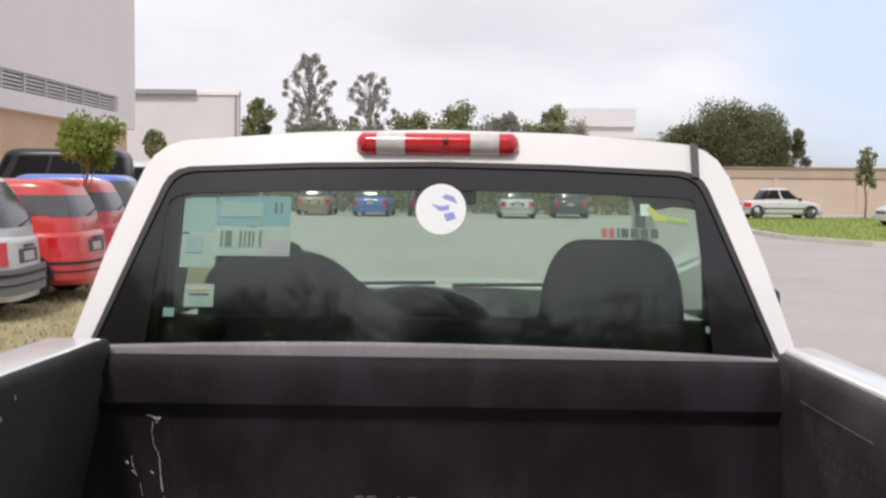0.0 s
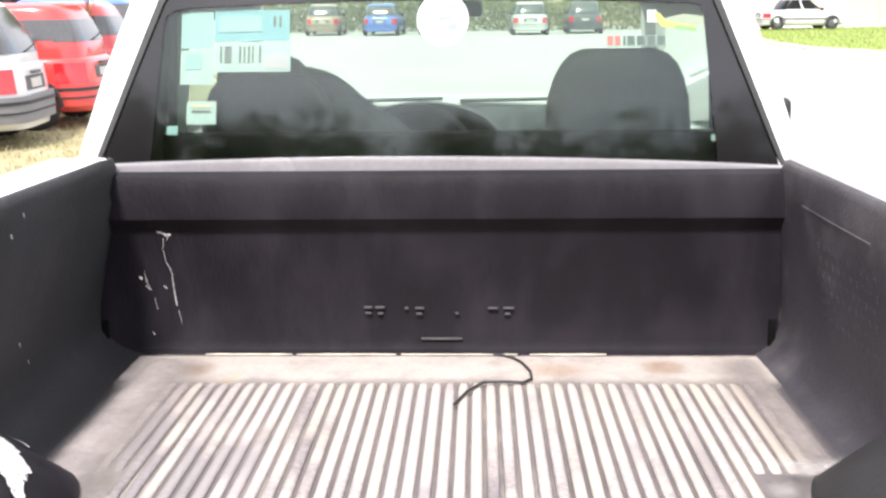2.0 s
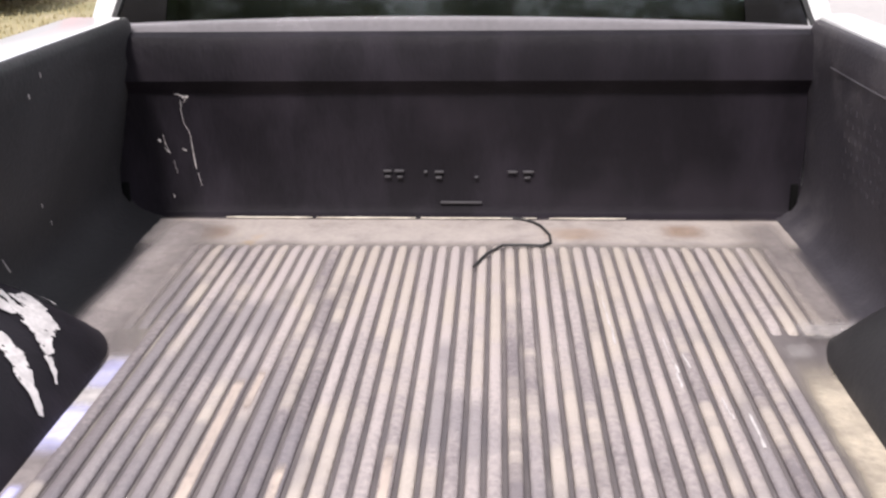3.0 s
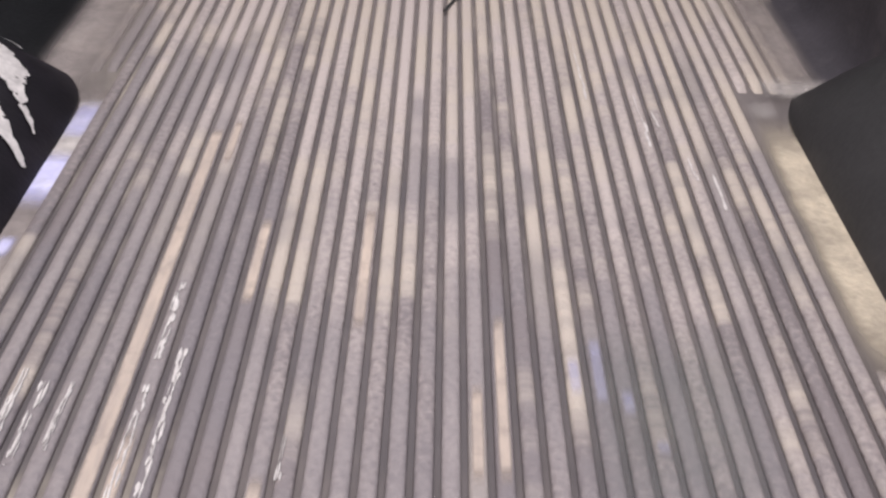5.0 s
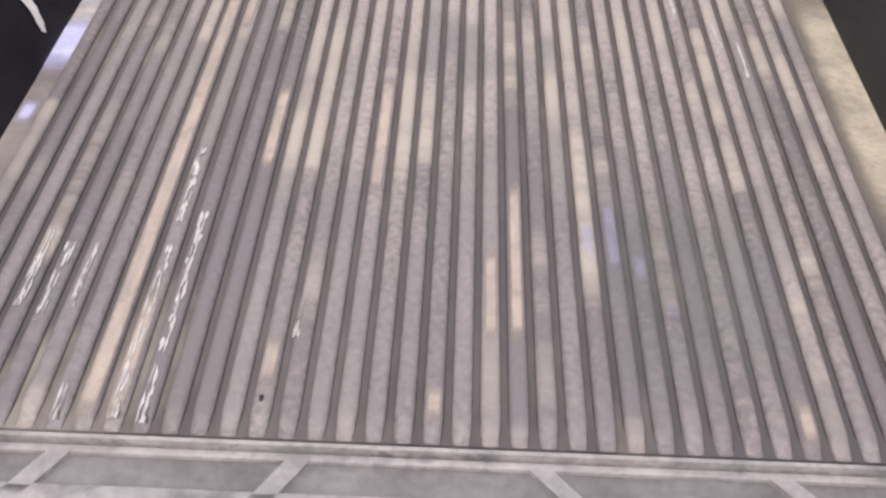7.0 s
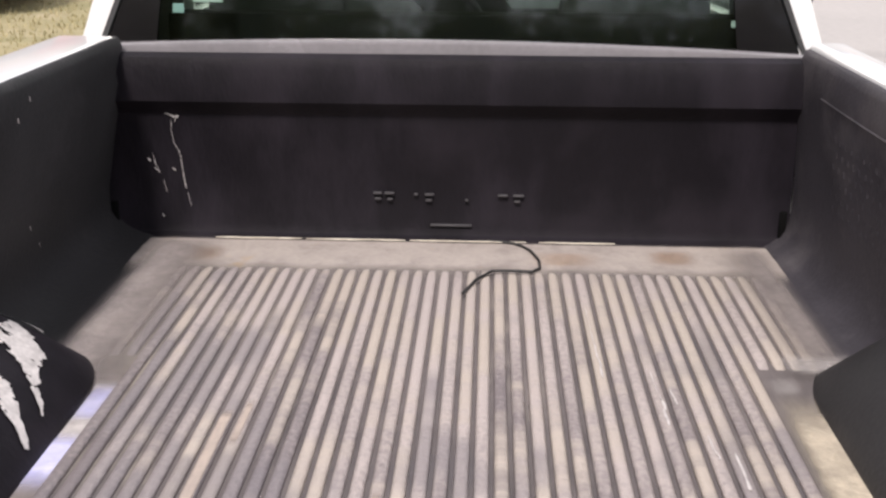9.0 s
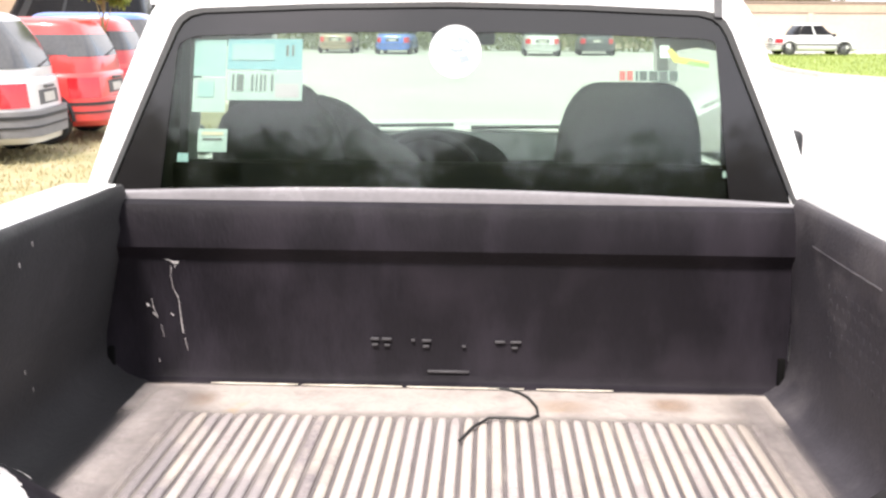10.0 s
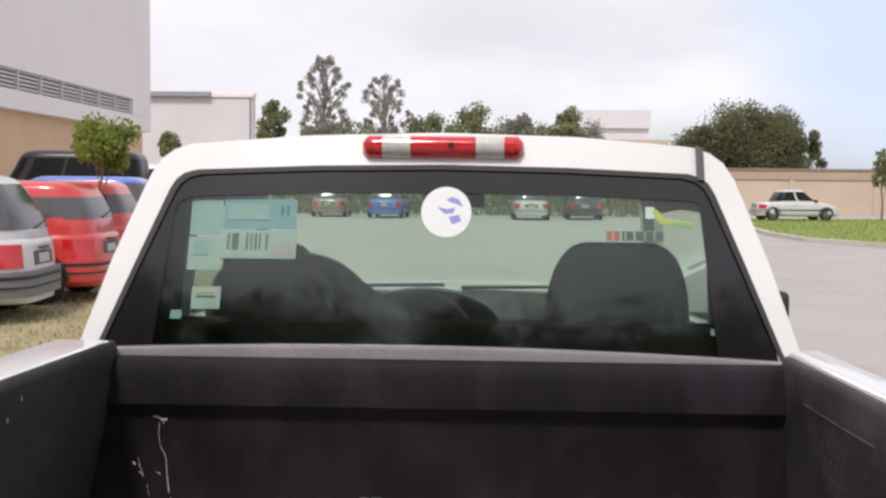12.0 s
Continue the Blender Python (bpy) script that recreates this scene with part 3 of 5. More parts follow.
# ---- trees ----
def tree(x, y, height, trunk_h, crown_r, leaf, count, size, label, seed, squash=1.0, airy=False, clumps=16, trunk_r=0.06, bark=None):
    rng = random.Random(seed)
    t = thing("tree", pose(x, y, 0), label, "tree")
    top = height * 0.86
    pts = [(0.03 * i * rng.uniform(-1, 1) * trunk_r * 10, 0.03 * i * rng.uniform(-1, 1) * trunk_r * 10, top * i / 6) for i in range(7)]
    bm = tube(pts, trunk_r, 9, taper=0.3)
    centres = []
    for k in range(clumps):
        f = (k + 0.5) / clumps
        z = trunk_h + (height - trunk_h) * (0.10 + 0.80 * f)
        rr = crown_r * (math.sin(math.pi * min(1, 0.16 + 0.80 * f)) ** 0.6) * rng.uniform(0.35, 0.95)
        a = 2.4 * k + rng.uniform(-0.5, 0.5)
        c = Vector((rr * math.cos(a), rr * math.sin(a), z))
        centres.append((c, crown_r * rng.uniform(0.26, 0.48) * (0.36 if airy else 1.0)))
        foot = Vector((0, 0, max(trunk_h * 0.75, z - rr * 0.9 - 0.15 * height * rng.random())))
        tube([foot, foot.lerp(c, 0.5) + Vector((0, 0, 0.05 * height)), c], trunk_r * 0.34, 6, bm, 0.25)
    part("trunk", bm, bark or BARK, t)
    bm = bmesh.new()
    if not airy:
        centres.append((Vector((0, 0, trunk_h + (height - trunk_h) * 0.5)), crown_r * 0.5))
    for i in range(count):
        c, r = centres[rng.randrange(len(centres))]
        d = Vector((rng.gauss(0, 1), rng.gauss(0, 1), rng.gauss(0, 1) * squash)).normalized() * r * rng.uniform(0.25, 1.12)
        p = c + d
        s = size * rng.uniform(0.6, 1.3)
        q = Euler((rng.uniform(0, 6.28), rng.uniform(0, 6.28), rng.uniform(0, 6.28))).to_matrix()
        vs = [bm.verts.new(p + q @ Vector(v) * s) for v in ((-0.5, 0, 0), (0, -0.32, 0.08), (0.55, 0, 0), (0, 0.32, 0.08))]
        bm.faces.new(vs)
    part("crown", bm, leaf, t, smooth=0)
    return t


tree(-4.96, 11.45, 2.24, 1.66, 0.48, LEAFA, 6500, 0.06, "young leafy green tree with thin trunk among parked cars", 1, squash=0.75, clumps=10, trunk_r=0.03, bark=PALEBARK)
tree(-10.6, 33.0, 3.28, 2.2, 0.40, LEAFB, 1500, 0.12, "small round dark green tree before white building", 2, trunk_r=0.05)
tree(-11.2, 72, 11.4, 4.0, 2.2, LEAFC, 6500, 0.15, "tall airy tree with sparse upright branches", 3, airy=True, clumps=64, trunk_r=0.15, bark=GREYBARK)
tree(-7.0, 74, 10.2, 3.5, 2.1, LEAFC, 5800, 0.15, "tall thin-crowned tree with sparse leaves", 4, airy=True, clumps=54, trunk_r=0.13, bark=GREYBARK)
for tx, ty, th, cr, sd in ((-16.2, 78, 8.6, 1.5, 5), (-9.0, 80, 5.8, 2.4, 6), (-4.4, 80, 7.4, 2.2, 7), (-0.6, 82, 8.4, 2.7, 8), (2.9, 80, 7.4, 2.0, 9), (6.8, 80, 8.0, 1.9, 10), (-12.2, 76, 6.2, 2.0, 11), (1.4, 84, 6.6, 2.6, 12)):
    tree(tx, ty, th, 1.6, cr, LEAFB if sd % 3 else LEAFC, 4200, 0.30, "bushy green tree in a far row", sd, clumps=14, trunk_r=0.16)
for tx, ty, th, cr, sd in ((14.6, 66, 5.5, 2.2, 21), (17.3, 66, 7.0, 3.5, 22), (19.6, 67, 6.6, 2.3, 23)):
    tree(tx, ty, th, 1.4, cr, LEAFE, 24000, 0.15, "broad dense dark green tree behind the wall", sd, clumps=24, trunk_r=0.2)
tree(21.8, 67, 5.5, 2.9, 1.0, LEAFE, 3500, 0.15, "thin ragged tree behind the wall", 24, clumps=9, trunk_r=0.1)
tree(18.9, 47.0, 3.5, 1.5, 0.55, LEAFB, 1200, 0.14, "slender young tree on the lawn", 25, squash=1.5, trunk_r=0.05)
for tx, ty, th, cr, sd in ((12.4, 88, 4.9, 2.6, 31), (13.5, 80, 4.2, 2.2, 32), (10.2, 92, 5.2, 2.4, 33)):
    tree(tx, ty, th, 1.0, cr, LEAFB, 1100, 0.5, "low dark green tree in the far hedge", sd, clumps=12, trunk_r=0.14)

# tall trees behind the truck, mirrored low in its rear window
for tx, ty, th, cr, sd in ((-10.2, -16.5, 13.4, 3.2, 45), (-7.2, -17.0, 12.8, 3.2, 41), (-3.9, -16.0, 11.8, 3.2, 42), (-0.8, -17.0, 12.2, 3.2, 46), (2.4, -16.5, 11.9, 3.2, 43), (5.4, -17.5, 12.7, 3.2, 47), (8.4, -16.5, 12.2, 3.2, 44)):
    tree(tx, ty, th, 2.0, cr, LEAFD, 15000, 0.24, "tall leafy tree at the yard's rear edge", sd, clumps=30, trunk_r=0.2)

# clipped hedge behind the far parked cars
def hedge(x0, x1, y, h, count):
    rng = random.Random(91)
    t = thing("hedge", pose((x0 + x1) / 2, y, 0), "clipped olive green hedge behind the far parked cars", "hedge")
    half = (x1 - x0) / 2
    for k in range(int(half * 2 / 0.8)):
        x = -half + 0.4 + 0.8 * k
        part("stem", tube([(x, 0, 0), (x + rng.uniform(-0.1, 0.1), 0.05, 0.5), (x + rng.uniform(-0.2, 0.2), 0, h * 0.8)], 0.025, 6, taper=0.4), BARK, t)
    bm = bmesh.new()
    for i in range(count):
        x, z = rng.uniform(-half, half), h * rng.random() ** 0.8
        p = Vector((x, rng.gauss(0, 0.28), z * (0.9 + 0.16 * noise.noise((x * 0.7, 2.0, 5.0)))))
        q = Euler((rng.uniform(0, 6.28), rng.uniform(0, 6.28), rng.uniform(0, 6.28))).to_matrix()
        s = 0.17 * rng.uniform(0.6, 1.3)
        bm.faces.new([bm.verts.new(p + q @ Vector(v) * s) for v in ((-0.5, 0, 0), (0, -0.32, 0.08), (0.55, 0, 0), (0, 0.32, 0.08))])
    part("crown", bm, LEAFB, t, smooth=0)
    return t


hedge(-11.0, 9.2, 53.0, 1.75, 14000)

row = random.Random(77)
for k in range(13):
    tree(-13.6 + 1.9 * k + row.uniform(-0.5, 0.5), 86 + row.uniform(0, 5), row.uniform(6.6, 8.0), 1.2, row.uniform(1.9, 2.5), LEAFB if k % 4 else LEAFC, 2400, 0.30, "low bushy green tree in a far hedge row", 50 + k, clumps=12, trunk_r=0.14)

# ---- parked cars ----
def car(m, body_paint, label, length=3.9, width=1.64, height=1.44, group="", bumper=None, tall=False, header=0.84, glaze=None, sedan=False):
    """A parked hatchback: nose to +x, rear to -x, wheels on z = 0; its plan is a rounded oblong at every height."""
    c = thing("car", m, label, "car", group)
    glaze = glaze or CARGLASS
    L, W, H = length / 2, width / 2, height
    belt = 0.60 * H if not tall else 0.52 * H

    def lower(z):
        """Half length and half width of the lower body at a height."""
        f = (z - 0.20) / (belt - 0.20)
        bulge = 1.0 - 0.9 * max(0.0, 0.12 - f) - 0.30 * max(0.0, f - 0.62) ** 2
        shut = 1.0 - 2.2 * max(0.0, f - 0.93)
        return L * (0.985 + 0.015 * bulge) * (1 - 0.035 * max(0, f - 0.5)) * (0.3 + 0.7 * shut if f > 0.93 else 1), W * bulge * shut, 0.0

    ROOF_BACK, ROOF_FRONT = -L + (0.22 if tall else 0.42 if header > 0.8 else 0.32), L * (0.06 if not tall else 0.30)
    BASE_BACK, BASE_FRONT = -L + 0.07, L * (0.50 if not tall else 0.62)

    if sedan:
        BASE_BACK, BASE_FRONT, ROOF_BACK, ROOF_FRONT = -L * 0.56, L * 0.50, -L * 0.36, L * 0.12

    def upper(z):
        f = min(1.0, max(0.0, (z - belt) / (H - belt)))
        g = f + 0.10 * math.sin(math.pi * f)
        x0, x1 = BASE_BACK + (ROOF_BACK - BASE_BACK) * f ** 1.5, BASE_FRONT + (ROOF_FRONT - BASE_FRONT) * g
        k = 1.0 if f < 0.88 else math.sqrt(max(0.0, 1 - ((f - 0.88) / 0.12) ** 2)) * 0.30 + 0.70
        mid = (x0 + x1) / 2
        return (x1 - x0) / 2 * (0.35 + 0.65 * k if f > 0.88 else 1), W * (0.92 - 0.20 * f) * k, mid

    def at(shape, a, z, out=0.0, power=5.0):
        hl, hw, mid = shape(z)
        ca, sa = math.cos(a), math.sin(a)
        x = math.copysign(abs(ca) ** (2 / power), ca) * (hl + out)
        y = math.copysign(abs(sa) ** (2 / power), sa) * (hw + out)
        if shape is lower:
            t = max(0.0, (x - L * 0.42) / (L * 0.58))
            z = 0.2 + (z - 0.2) * (1 - 0.30 * t ** 1.5)
        return (mid + x, y, z)

    def shell(shape, levels, n=72):
        return loft([[at(shape, 2 * math.pi * (k + 0.5) / n, z) for k in range(n)] for z in levels])

    def inlay(name, shape, a0, a1, z0, z1, mat, out=0.006, n=8, rows=5, parent=None, lab=""):
        """A curved plate let into the shell between two angles and two heights."""
        bm = bmesh.new()
        top = [[bm.verts.new(at(shape, a0 + (a1 - a0) * i / n, z0 + (z1 - z0) * j / rows, out)) for i in range(n + 1)] for j in range(rows + 1)]
        low = [[bm.verts.new(at(shape, a0 + (a1 - a0) * i / n, z0 + (z1 - z0) * j / rows, -0.012)) for i in range(n + 1)] for j in range(rows + 1)]
        for j in range(rows):
            for i in range(n):
                bm.faces.new((top[j][i], top[j][i + 1], top[j + 1][i + 1], top[j + 1][i]))
        rim = [(0, i) for i in range(n)] + [(j, n) for j in range(rows)] + [(rows, i) for i in range(n, 0, -1)] + [(j, 0) for j in range(rows, 0, -1)]
        for (j, i), (j2, i2) in zip(rim, rim[1:] + rim[:1]):
            bm.faces.new((top[j][i], top[j2][i2], low[j2][i2], low[j][i]))
        return part(name, bm, mat, parent or c, lab, smooth=50)

    def by_y(v):
        """Angle behind the car at which the plan reaches a share of its half width."""
        return math.asin(abs(v) ** 2.5) * (1 if v > 0 else -1)

    def by_x(v):
        return math.acos(math.copysign(abs(v) ** 2.5, v))

    h = belt - 0.20
    part("body", shell(lower, [0.20 + h * f for f in (0, 0.06, 0.14, 0.3, 0.45, 0.6, 0.72, 0.82, 0.9, 0.95, 0.985, 1.0)]), body_paint, c, smooth=60)
    g = H - belt
    part("cabin", shell(upper, [belt - 0.05 + (g + 0.05) * f for f in (0, 0.15, 0.3, 0.45, 0.6, 0.75, 0.85, 0.9, 0.94, 0.97, 0.99, 1.0)]), body_paint, c, smooth=60)
    zb, zt = belt + (0.07 if header > 0.8 else 0.24) * g, belt + header * g
    inlay("rear_window", upper, math.pi - by_y(0.93), math.pi + by_y(0.93), zb, zt, glaze, n=18)
    inlay("windscreen", upper, -by_y(0.93), by_y(0.93), zb, zt, glaze, n=18)
    for s in (1, -1):
        for x0, x1 in ((-0.88, -0.05), (0.06, 0.86)) if sedan else ((-0.86, -0.47), (-0.42, 0.12), (0.17, 0.66)):
            inlay("side_window", upper, s * by_x(x0), s * by_x(x1), zb + 0.02, zt, glaze)
        inlay("tail_light", lower, s * (math.pi - by_y(0.64)), s * by_x(-0.82), belt - 0.34, belt - 0.10, LAMPRED, 0.008)
        inlay("headlight", lower, s * by_y(0.55), s * by_y(0.97), belt - 0.25, belt - 0.10, LAMPCLEAR, 0.008)
        part("door_handle", slab(-0.30, -0.14, s * W * 0.98 - 0.012, s * W * 0.98 + 0.022, belt - 0.17, belt - 0.14, 0.005, 1), RUBBER, c)
        part("side_moulding", slab(-L * 0.52, L * 0.50, s * W - 0.018, s * W + 0.010, 0.46, 0.51, 0.005, 1), RUBBER, c)
        part("wing_mirror", slab(L * 0.36, L * 0.36 + 0.12, s * W * 0.94 - 0.07, s * W * 0.94 + 0.10, belt, belt + 0.12, 0.04, 3), RUBBER, c)
    bp = bumper or body_paint
    bar = inlay("rear_bumper", lower, math.pi - 1.25, math.pi + 1.25, 0.27, 0.53, bp, 0.05, 24, 3)
    for z in ((0.45, 0.485), (0.36, 0.38)):
        inlay("bumper_strip", lower, math.pi - 1.1, math.pi + 1.1, z[0], z[1], RUBBER, 0.058, 20, 2, bar)
    inlay("front_bumper", lower, -1.2, 1.2, 0.25, 0.48, bp, 0.05, 24, 3)
    inlay("plate_recess", lower, math.pi - by_y(0.36), math.pi + by_y(0.36), 0.575, 0.72, PLATEDARK, 0.004, 6, 2)
    inlay("number_plate", lower, math.pi - by_y(0.20), math.pi + by_y(0.20), 0.595, 0.69, PLATE, 0.010, 6, 2)
    part("boot_handle", slab(-L - 0.02, -L + 0.06, -0.12, 0.12, 0.735, 0.765, 0.008, 2), PLATEDARK, c)
    part("rear_wiper", tube([at(upper, math.pi - by_y(0.1), zb + 0.01, 0.02), at(upper, math.pi + by_y(0.62), zb + 0.09, 0.02)], 0.009, 6), RUBBER, c)
    inlay("grille", lower, -by_y(0.45), by_y(0.45), belt - 0.28, belt - 0.17, RUBBER, 0.006)
    for x in (-L + 0.62, L - 0.66):
        for s in (1, -1):
            w = part("wheel", wheel_disc([(0.21, 0.085 * s), (0.265, 0.09 * s), (0.29, 0.06 * s), (0.29, -0.06 * s), (0.265, -0.09 * s), (0.2, -0.09 * s)], bm=None), RUBBER, c)
            w.matrix_basis = Matrix.Translation((x, s * (W - 0.075), 0.29)) @ Matrix.Rotation(math.pi / 2, 4, "Z")
            part("rim", wheel_disc([(0.03, 0.098 * s), (0.12, 0.094 * s), (0.20, 0.075 * s), (0.212, 0.088 * s), (0.212, -0.05 * s)]), STEEL, w)
            part("arch_lip", tube([(x + 0.335 * math.cos(a), s * (W * 0.985), 0.27 + 0.335 * math.sin(a)) for a in (math.pi * k / 12 for k in range(13))], 0.026, 6), RUBBER, c)
    return c


# nose to the building on the yard's side, rear to the lane
G = "cars parked along the verge"
car(pose(-6.42, 8.30, 0.02, 0, 0, 186), CARWHITE, "silver-white hatchback with grey bumper parked on dry grass", 3.9, 1.62, 1.50, group=G, bumper=BUMPERGREY)
car(pose(-6.34, 10.30, 0.02, 0, 0, 183), CARRED, "red hatchback parked on dry grass beside a young tree", 3.8, 1.60, 1.44, group=G, header=0.68)
car(pose(-6.72, 12.50, 0.02, 0, 0, 184), CARRED, "red hatchback with dark windows parked on dry grass", 3.8, 1.60, 1.46, group=G, header=0.68)
car(pose(-7.05, 14.70, 0.02, 0, 0, 186), CARBLUE, "blue hatchback parked on dry grass behind red cars", 3.9, 1.62, 1.54, group=G)
car(pose(-8.75, 19.2, 0.02, 0, 0, 186), CARBLACK, "black tall van parked behind the other cars", 3.9, 1.80, 2.1, group=G, tall=True, glaze=DARKGLASS)
car(pose(-8.7, 21.8, 0.02, 0, 0, 186), CARSILVER, "silver van with dark side windows behind parked cars", 4.0, 1.78, 1.92, group=G, tall=True, glaze=DARKGLASS)
car(pose(14.4, 45.6, 0.10, 0, 0, 4), CARSILVER, "silver saloon with dark windows parked on green lawn", 3.7, 1.62, 1.40, sedan=True, glaze=DARKGLASS)
car(pose(17.55, 37.1, 0.10, 0, 0, 185), CARWHITE, "white hatchback parked on the lawn", 3.9, 1.64, 1.44)
G2 = "cars parked beyond the truck"
for x, y, rz, p, lb in ((-7.2, 48.5, 92, CARBROWN, "tan hatchback parked beyond the truck"), (-4.3, 47.5, 88, CARBLUE, "blue hatchback parked beyond the truck"),
                        (-1.9, 48.4, 92, CARGREY, "dark grey hatchback parked beyond the truck"), (2.4, 46.5, 90, CARSILVER, "silver hatchback parked beyond the truck"),
                        (5.0, 47.8, 88, CARGREY, "dark hatchback parked beyond the truck")):
    car(pose(x, y, 0, 0, 0, rz), p, lb, group=G2)

# ---- the pickup truck, in its own axes (y forward, bed floor at 0.80) ----
truck = thing("pickup_truck", RAKE, "white single-cab pickup truck with lowered tailgate", "truck")
CX = 0.013
FRONTRAIL = material("grey_bed_rail", (0.27, 0.255, 0.267), (0.215, 0.203, 0.212), 0.25, scale=6)


def rear_y(z):
    return 0.10 + (max(z, 1.12) - 1.15) * 0.34


OUTER = [(0, 0.62), (0.5, 0.62), (0.845, 0.64), (0.85, 1.0), (0.838, 1.215), (0.780, 1.42), (0.726, 1.575), (0.708, 1.622), (0.686, 1.658), (0.656, 1.681), (0.618, 1.694), (0.33, 1.716), (0, 1.724)]
INNER = [(0, 1.14), (0.5, 1.14), (0.78, 1.145), (0.80, 1.16), (0.772, 1.225), (0.712, 1.39), (0.66, 1.53), (0.641, 1.580), (0.628, 1.603), (0.609, 1.618), (0.580, 1.626), (0.3, 1.638), (0, 1.643)]


def full(half, right=0.0, left=0.0):
    """Both halves of an outline; right and left widen or narrow its upper sides."""
    def side(x, d):
        return x + d * min(1.0, max(0.0, (x - 0.45) / 0.15))
    return [(side(x, right), z) for x, z in half] + [(-side(x, left), z) for x, z in half[-2:0:-1]]


PANE = full(INNER, 0.0, 0.007)


def on_rear(x, z, out=0.0):
    """A point on the cab's sloping rear face; out is the distance towards the bed."""
    return (CX + x, rear_y(z) - out * 0.947, z + out * 0.32)


def ring(a, b, out, thick):
    bm = bmesh.new()
    layers = []
    for o in (out, out - thick):
        layers.append(([bm.verts.new(on_rear(x, z, o)) for x, z in a], [bm.verts.new(on_rear(x, z, o)) for x, z in b]))
    (a0, b0), (a1, b1) = layers
    n = len(a)
    for i in range(n):
        j = (i + 1) % n
        bm.faces.new((a0[i], a0[j], b0[j], b0[i]))
        bm.faces.new((a1[i], b1[i], b1[j], a1[j]))
        bm.faces.new((b0[i], b0[j], b1[j], b1[i]))
        bm.faces.new((a0[i], a1[i], a1[j], a0[j]))
    return bm


def toward(poly, dx, dz_top, dz_bot):
    """Insets a window outline."""
    out = []
    for x, z in poly:
        f = (z - 1.14) / 0.503
        out.append((x - math.copysign(min(abs(x), dx), x) if abs(x) > 0.55 else x * (1 - dx / 0.75), z - dz_top * f + dz_bot * (1 - f)))
    return out


part("cab_rear_panel", ring(full(OUTER, -0.013, -0.003), PANE, 0.0, 0.05), WHITE, truck, smooth=50)
part("window_gasket", ring([(x * 1.012, 1.14 + (z - 1.14) * 1.012 - 0.002) for x, z in PANE], toward(PANE, 0.005, 0.008, 0.008), 0.003, 0.03), RUBBER, truck)
window = part("rear_window", panel([on_rear(x, z, -0.010) for x, z in PANE], 0.004), GLASS, truck, "green-tinted rear window with stickers", smooth=0)
window.visible_shadow = False


def clear_view(poly):
    """The clear part of the pane: nearly upright sides; the wide dark corners below stand for the dark cab."""
    out = []
    for x, z in toward(poly, 0.0, 0.062, 0.05):
        lim = 0.610 + 0.032 * (1.60 - z) / 0.45
        out.append((max(-lim - 0.026, min(lim, x)), z))
    return out


# glass border whose wide sides also paint in the cab's dark corners
part("dark_border", ring(toward(PANE, 0.008, 0.008, 0.008), clear_view(PANE), -0.0035, 0.003), BORDERDARK, window)


def sticker(name, x0, x1, z0, z1, mat, lift=0.0, label=""):
    o = -0.017 + lift
    return part(name, panel([on_rear(x0 - CX, z0, o), on_rear(x1 - CX, z0, o), on_rear(x1 - CX, z1, o), on_rear(x0 - CX, z1, o)], 0.0012), mat, window, label, smooth=0)


sticker("sticker", -0.590, -0.514, 1.478, 1.562, TEAL, label="pale teal sticker")
sticker("sticker", -0.590, -0.512, 1.396, 1.474, FADED, label="pale sticker with faint print")
sticker("sticker_print", -0.578, -0.540, 1.43, 1.465, TEAL, 0.002)
sticker("sticker", -0.511, -0.334, 1.494, 1.565, CYAN, label="cyan sticker")
sticker("sticker_print", -0.50, -0.40, 1.515, 1.552, TEAL, 0.002)
sticker("sticker_print", -0.372, -0.366, 1.525, 1.55, INK, 0.002)
sticker("sticker_print", -0.358, -0.353, 1.525, 1.55, INK, 0.002)
sticker("sticker", -0.509, -0.331, 1.424, 1.491, FADED, label="white label with dark print and pink corner")
for bx, bw in ((-0.497, 0.005), (-0.486, 0.016), (-0.452, 0.005), (-0.441, 0.004), (-0.431, 0.005), (-0.421, 0.004), (-0.405, 0.005)):
    sticker("sticker_print", bx, bx + bw, 1.444, 1.482, INK, 0.002)
sticker("sticker_print", -0.395, -0.338, 1.43, 1.462, PINK, 0.002)
sticker("sticker", -0.572, -0.503, 1.306, 1.358, FADED, label="small white sticker")
sticker("sticker_print", -0.560, -0.515, 1.332, 1.337, TRIMGREY, 0.002)
sticker("sticker_print", -0.562, -0.512, 1.343, 1.351, BEIGEWALL, 0.002)
sticker("sticker", -0.618, -0.592, 1.283, 1.303, TEAL, label="small teal sticker scrap")
sticker("sticker", 0.640, 0.649, 1.262, 1.276, FADED, label="small pale sticker scrap")
circle = [(0.060 * math.cos(2 * math.pi * k / 40), 0.060 * math.sin(2 * math.pi * k / 40)) for k in range(40)]
disc = part("round_sticker", panel([on_rear(0.026 - CX + x, 1.535 + z, -0.0035) for x, z in circle], 0.0012), PAPER, window, "round white sticker with blue emblem", smooth=0)
for pts in ([(0.0, 0.028), (0.012, 0.036), (0.03, 0.030), (0.040, 0.012), (0.026, 0.018), (0.012, 0.022)], [(0.006, -0.012), (0.03, -0.006), (0.036, -0.022), (0.014, -0.030)],
            [(-0.022, 0.012), (0.0, 0.006), (0.02, 0.010), (0.018, -0.002), (-0.004, -0.004)]):
    part("emblem_shape", panel([on_rear(0.026 - CX + x, 1.535 + z, -0.0022) for x, z in pts], 0.001), INKBLUE, window, smooth=0)
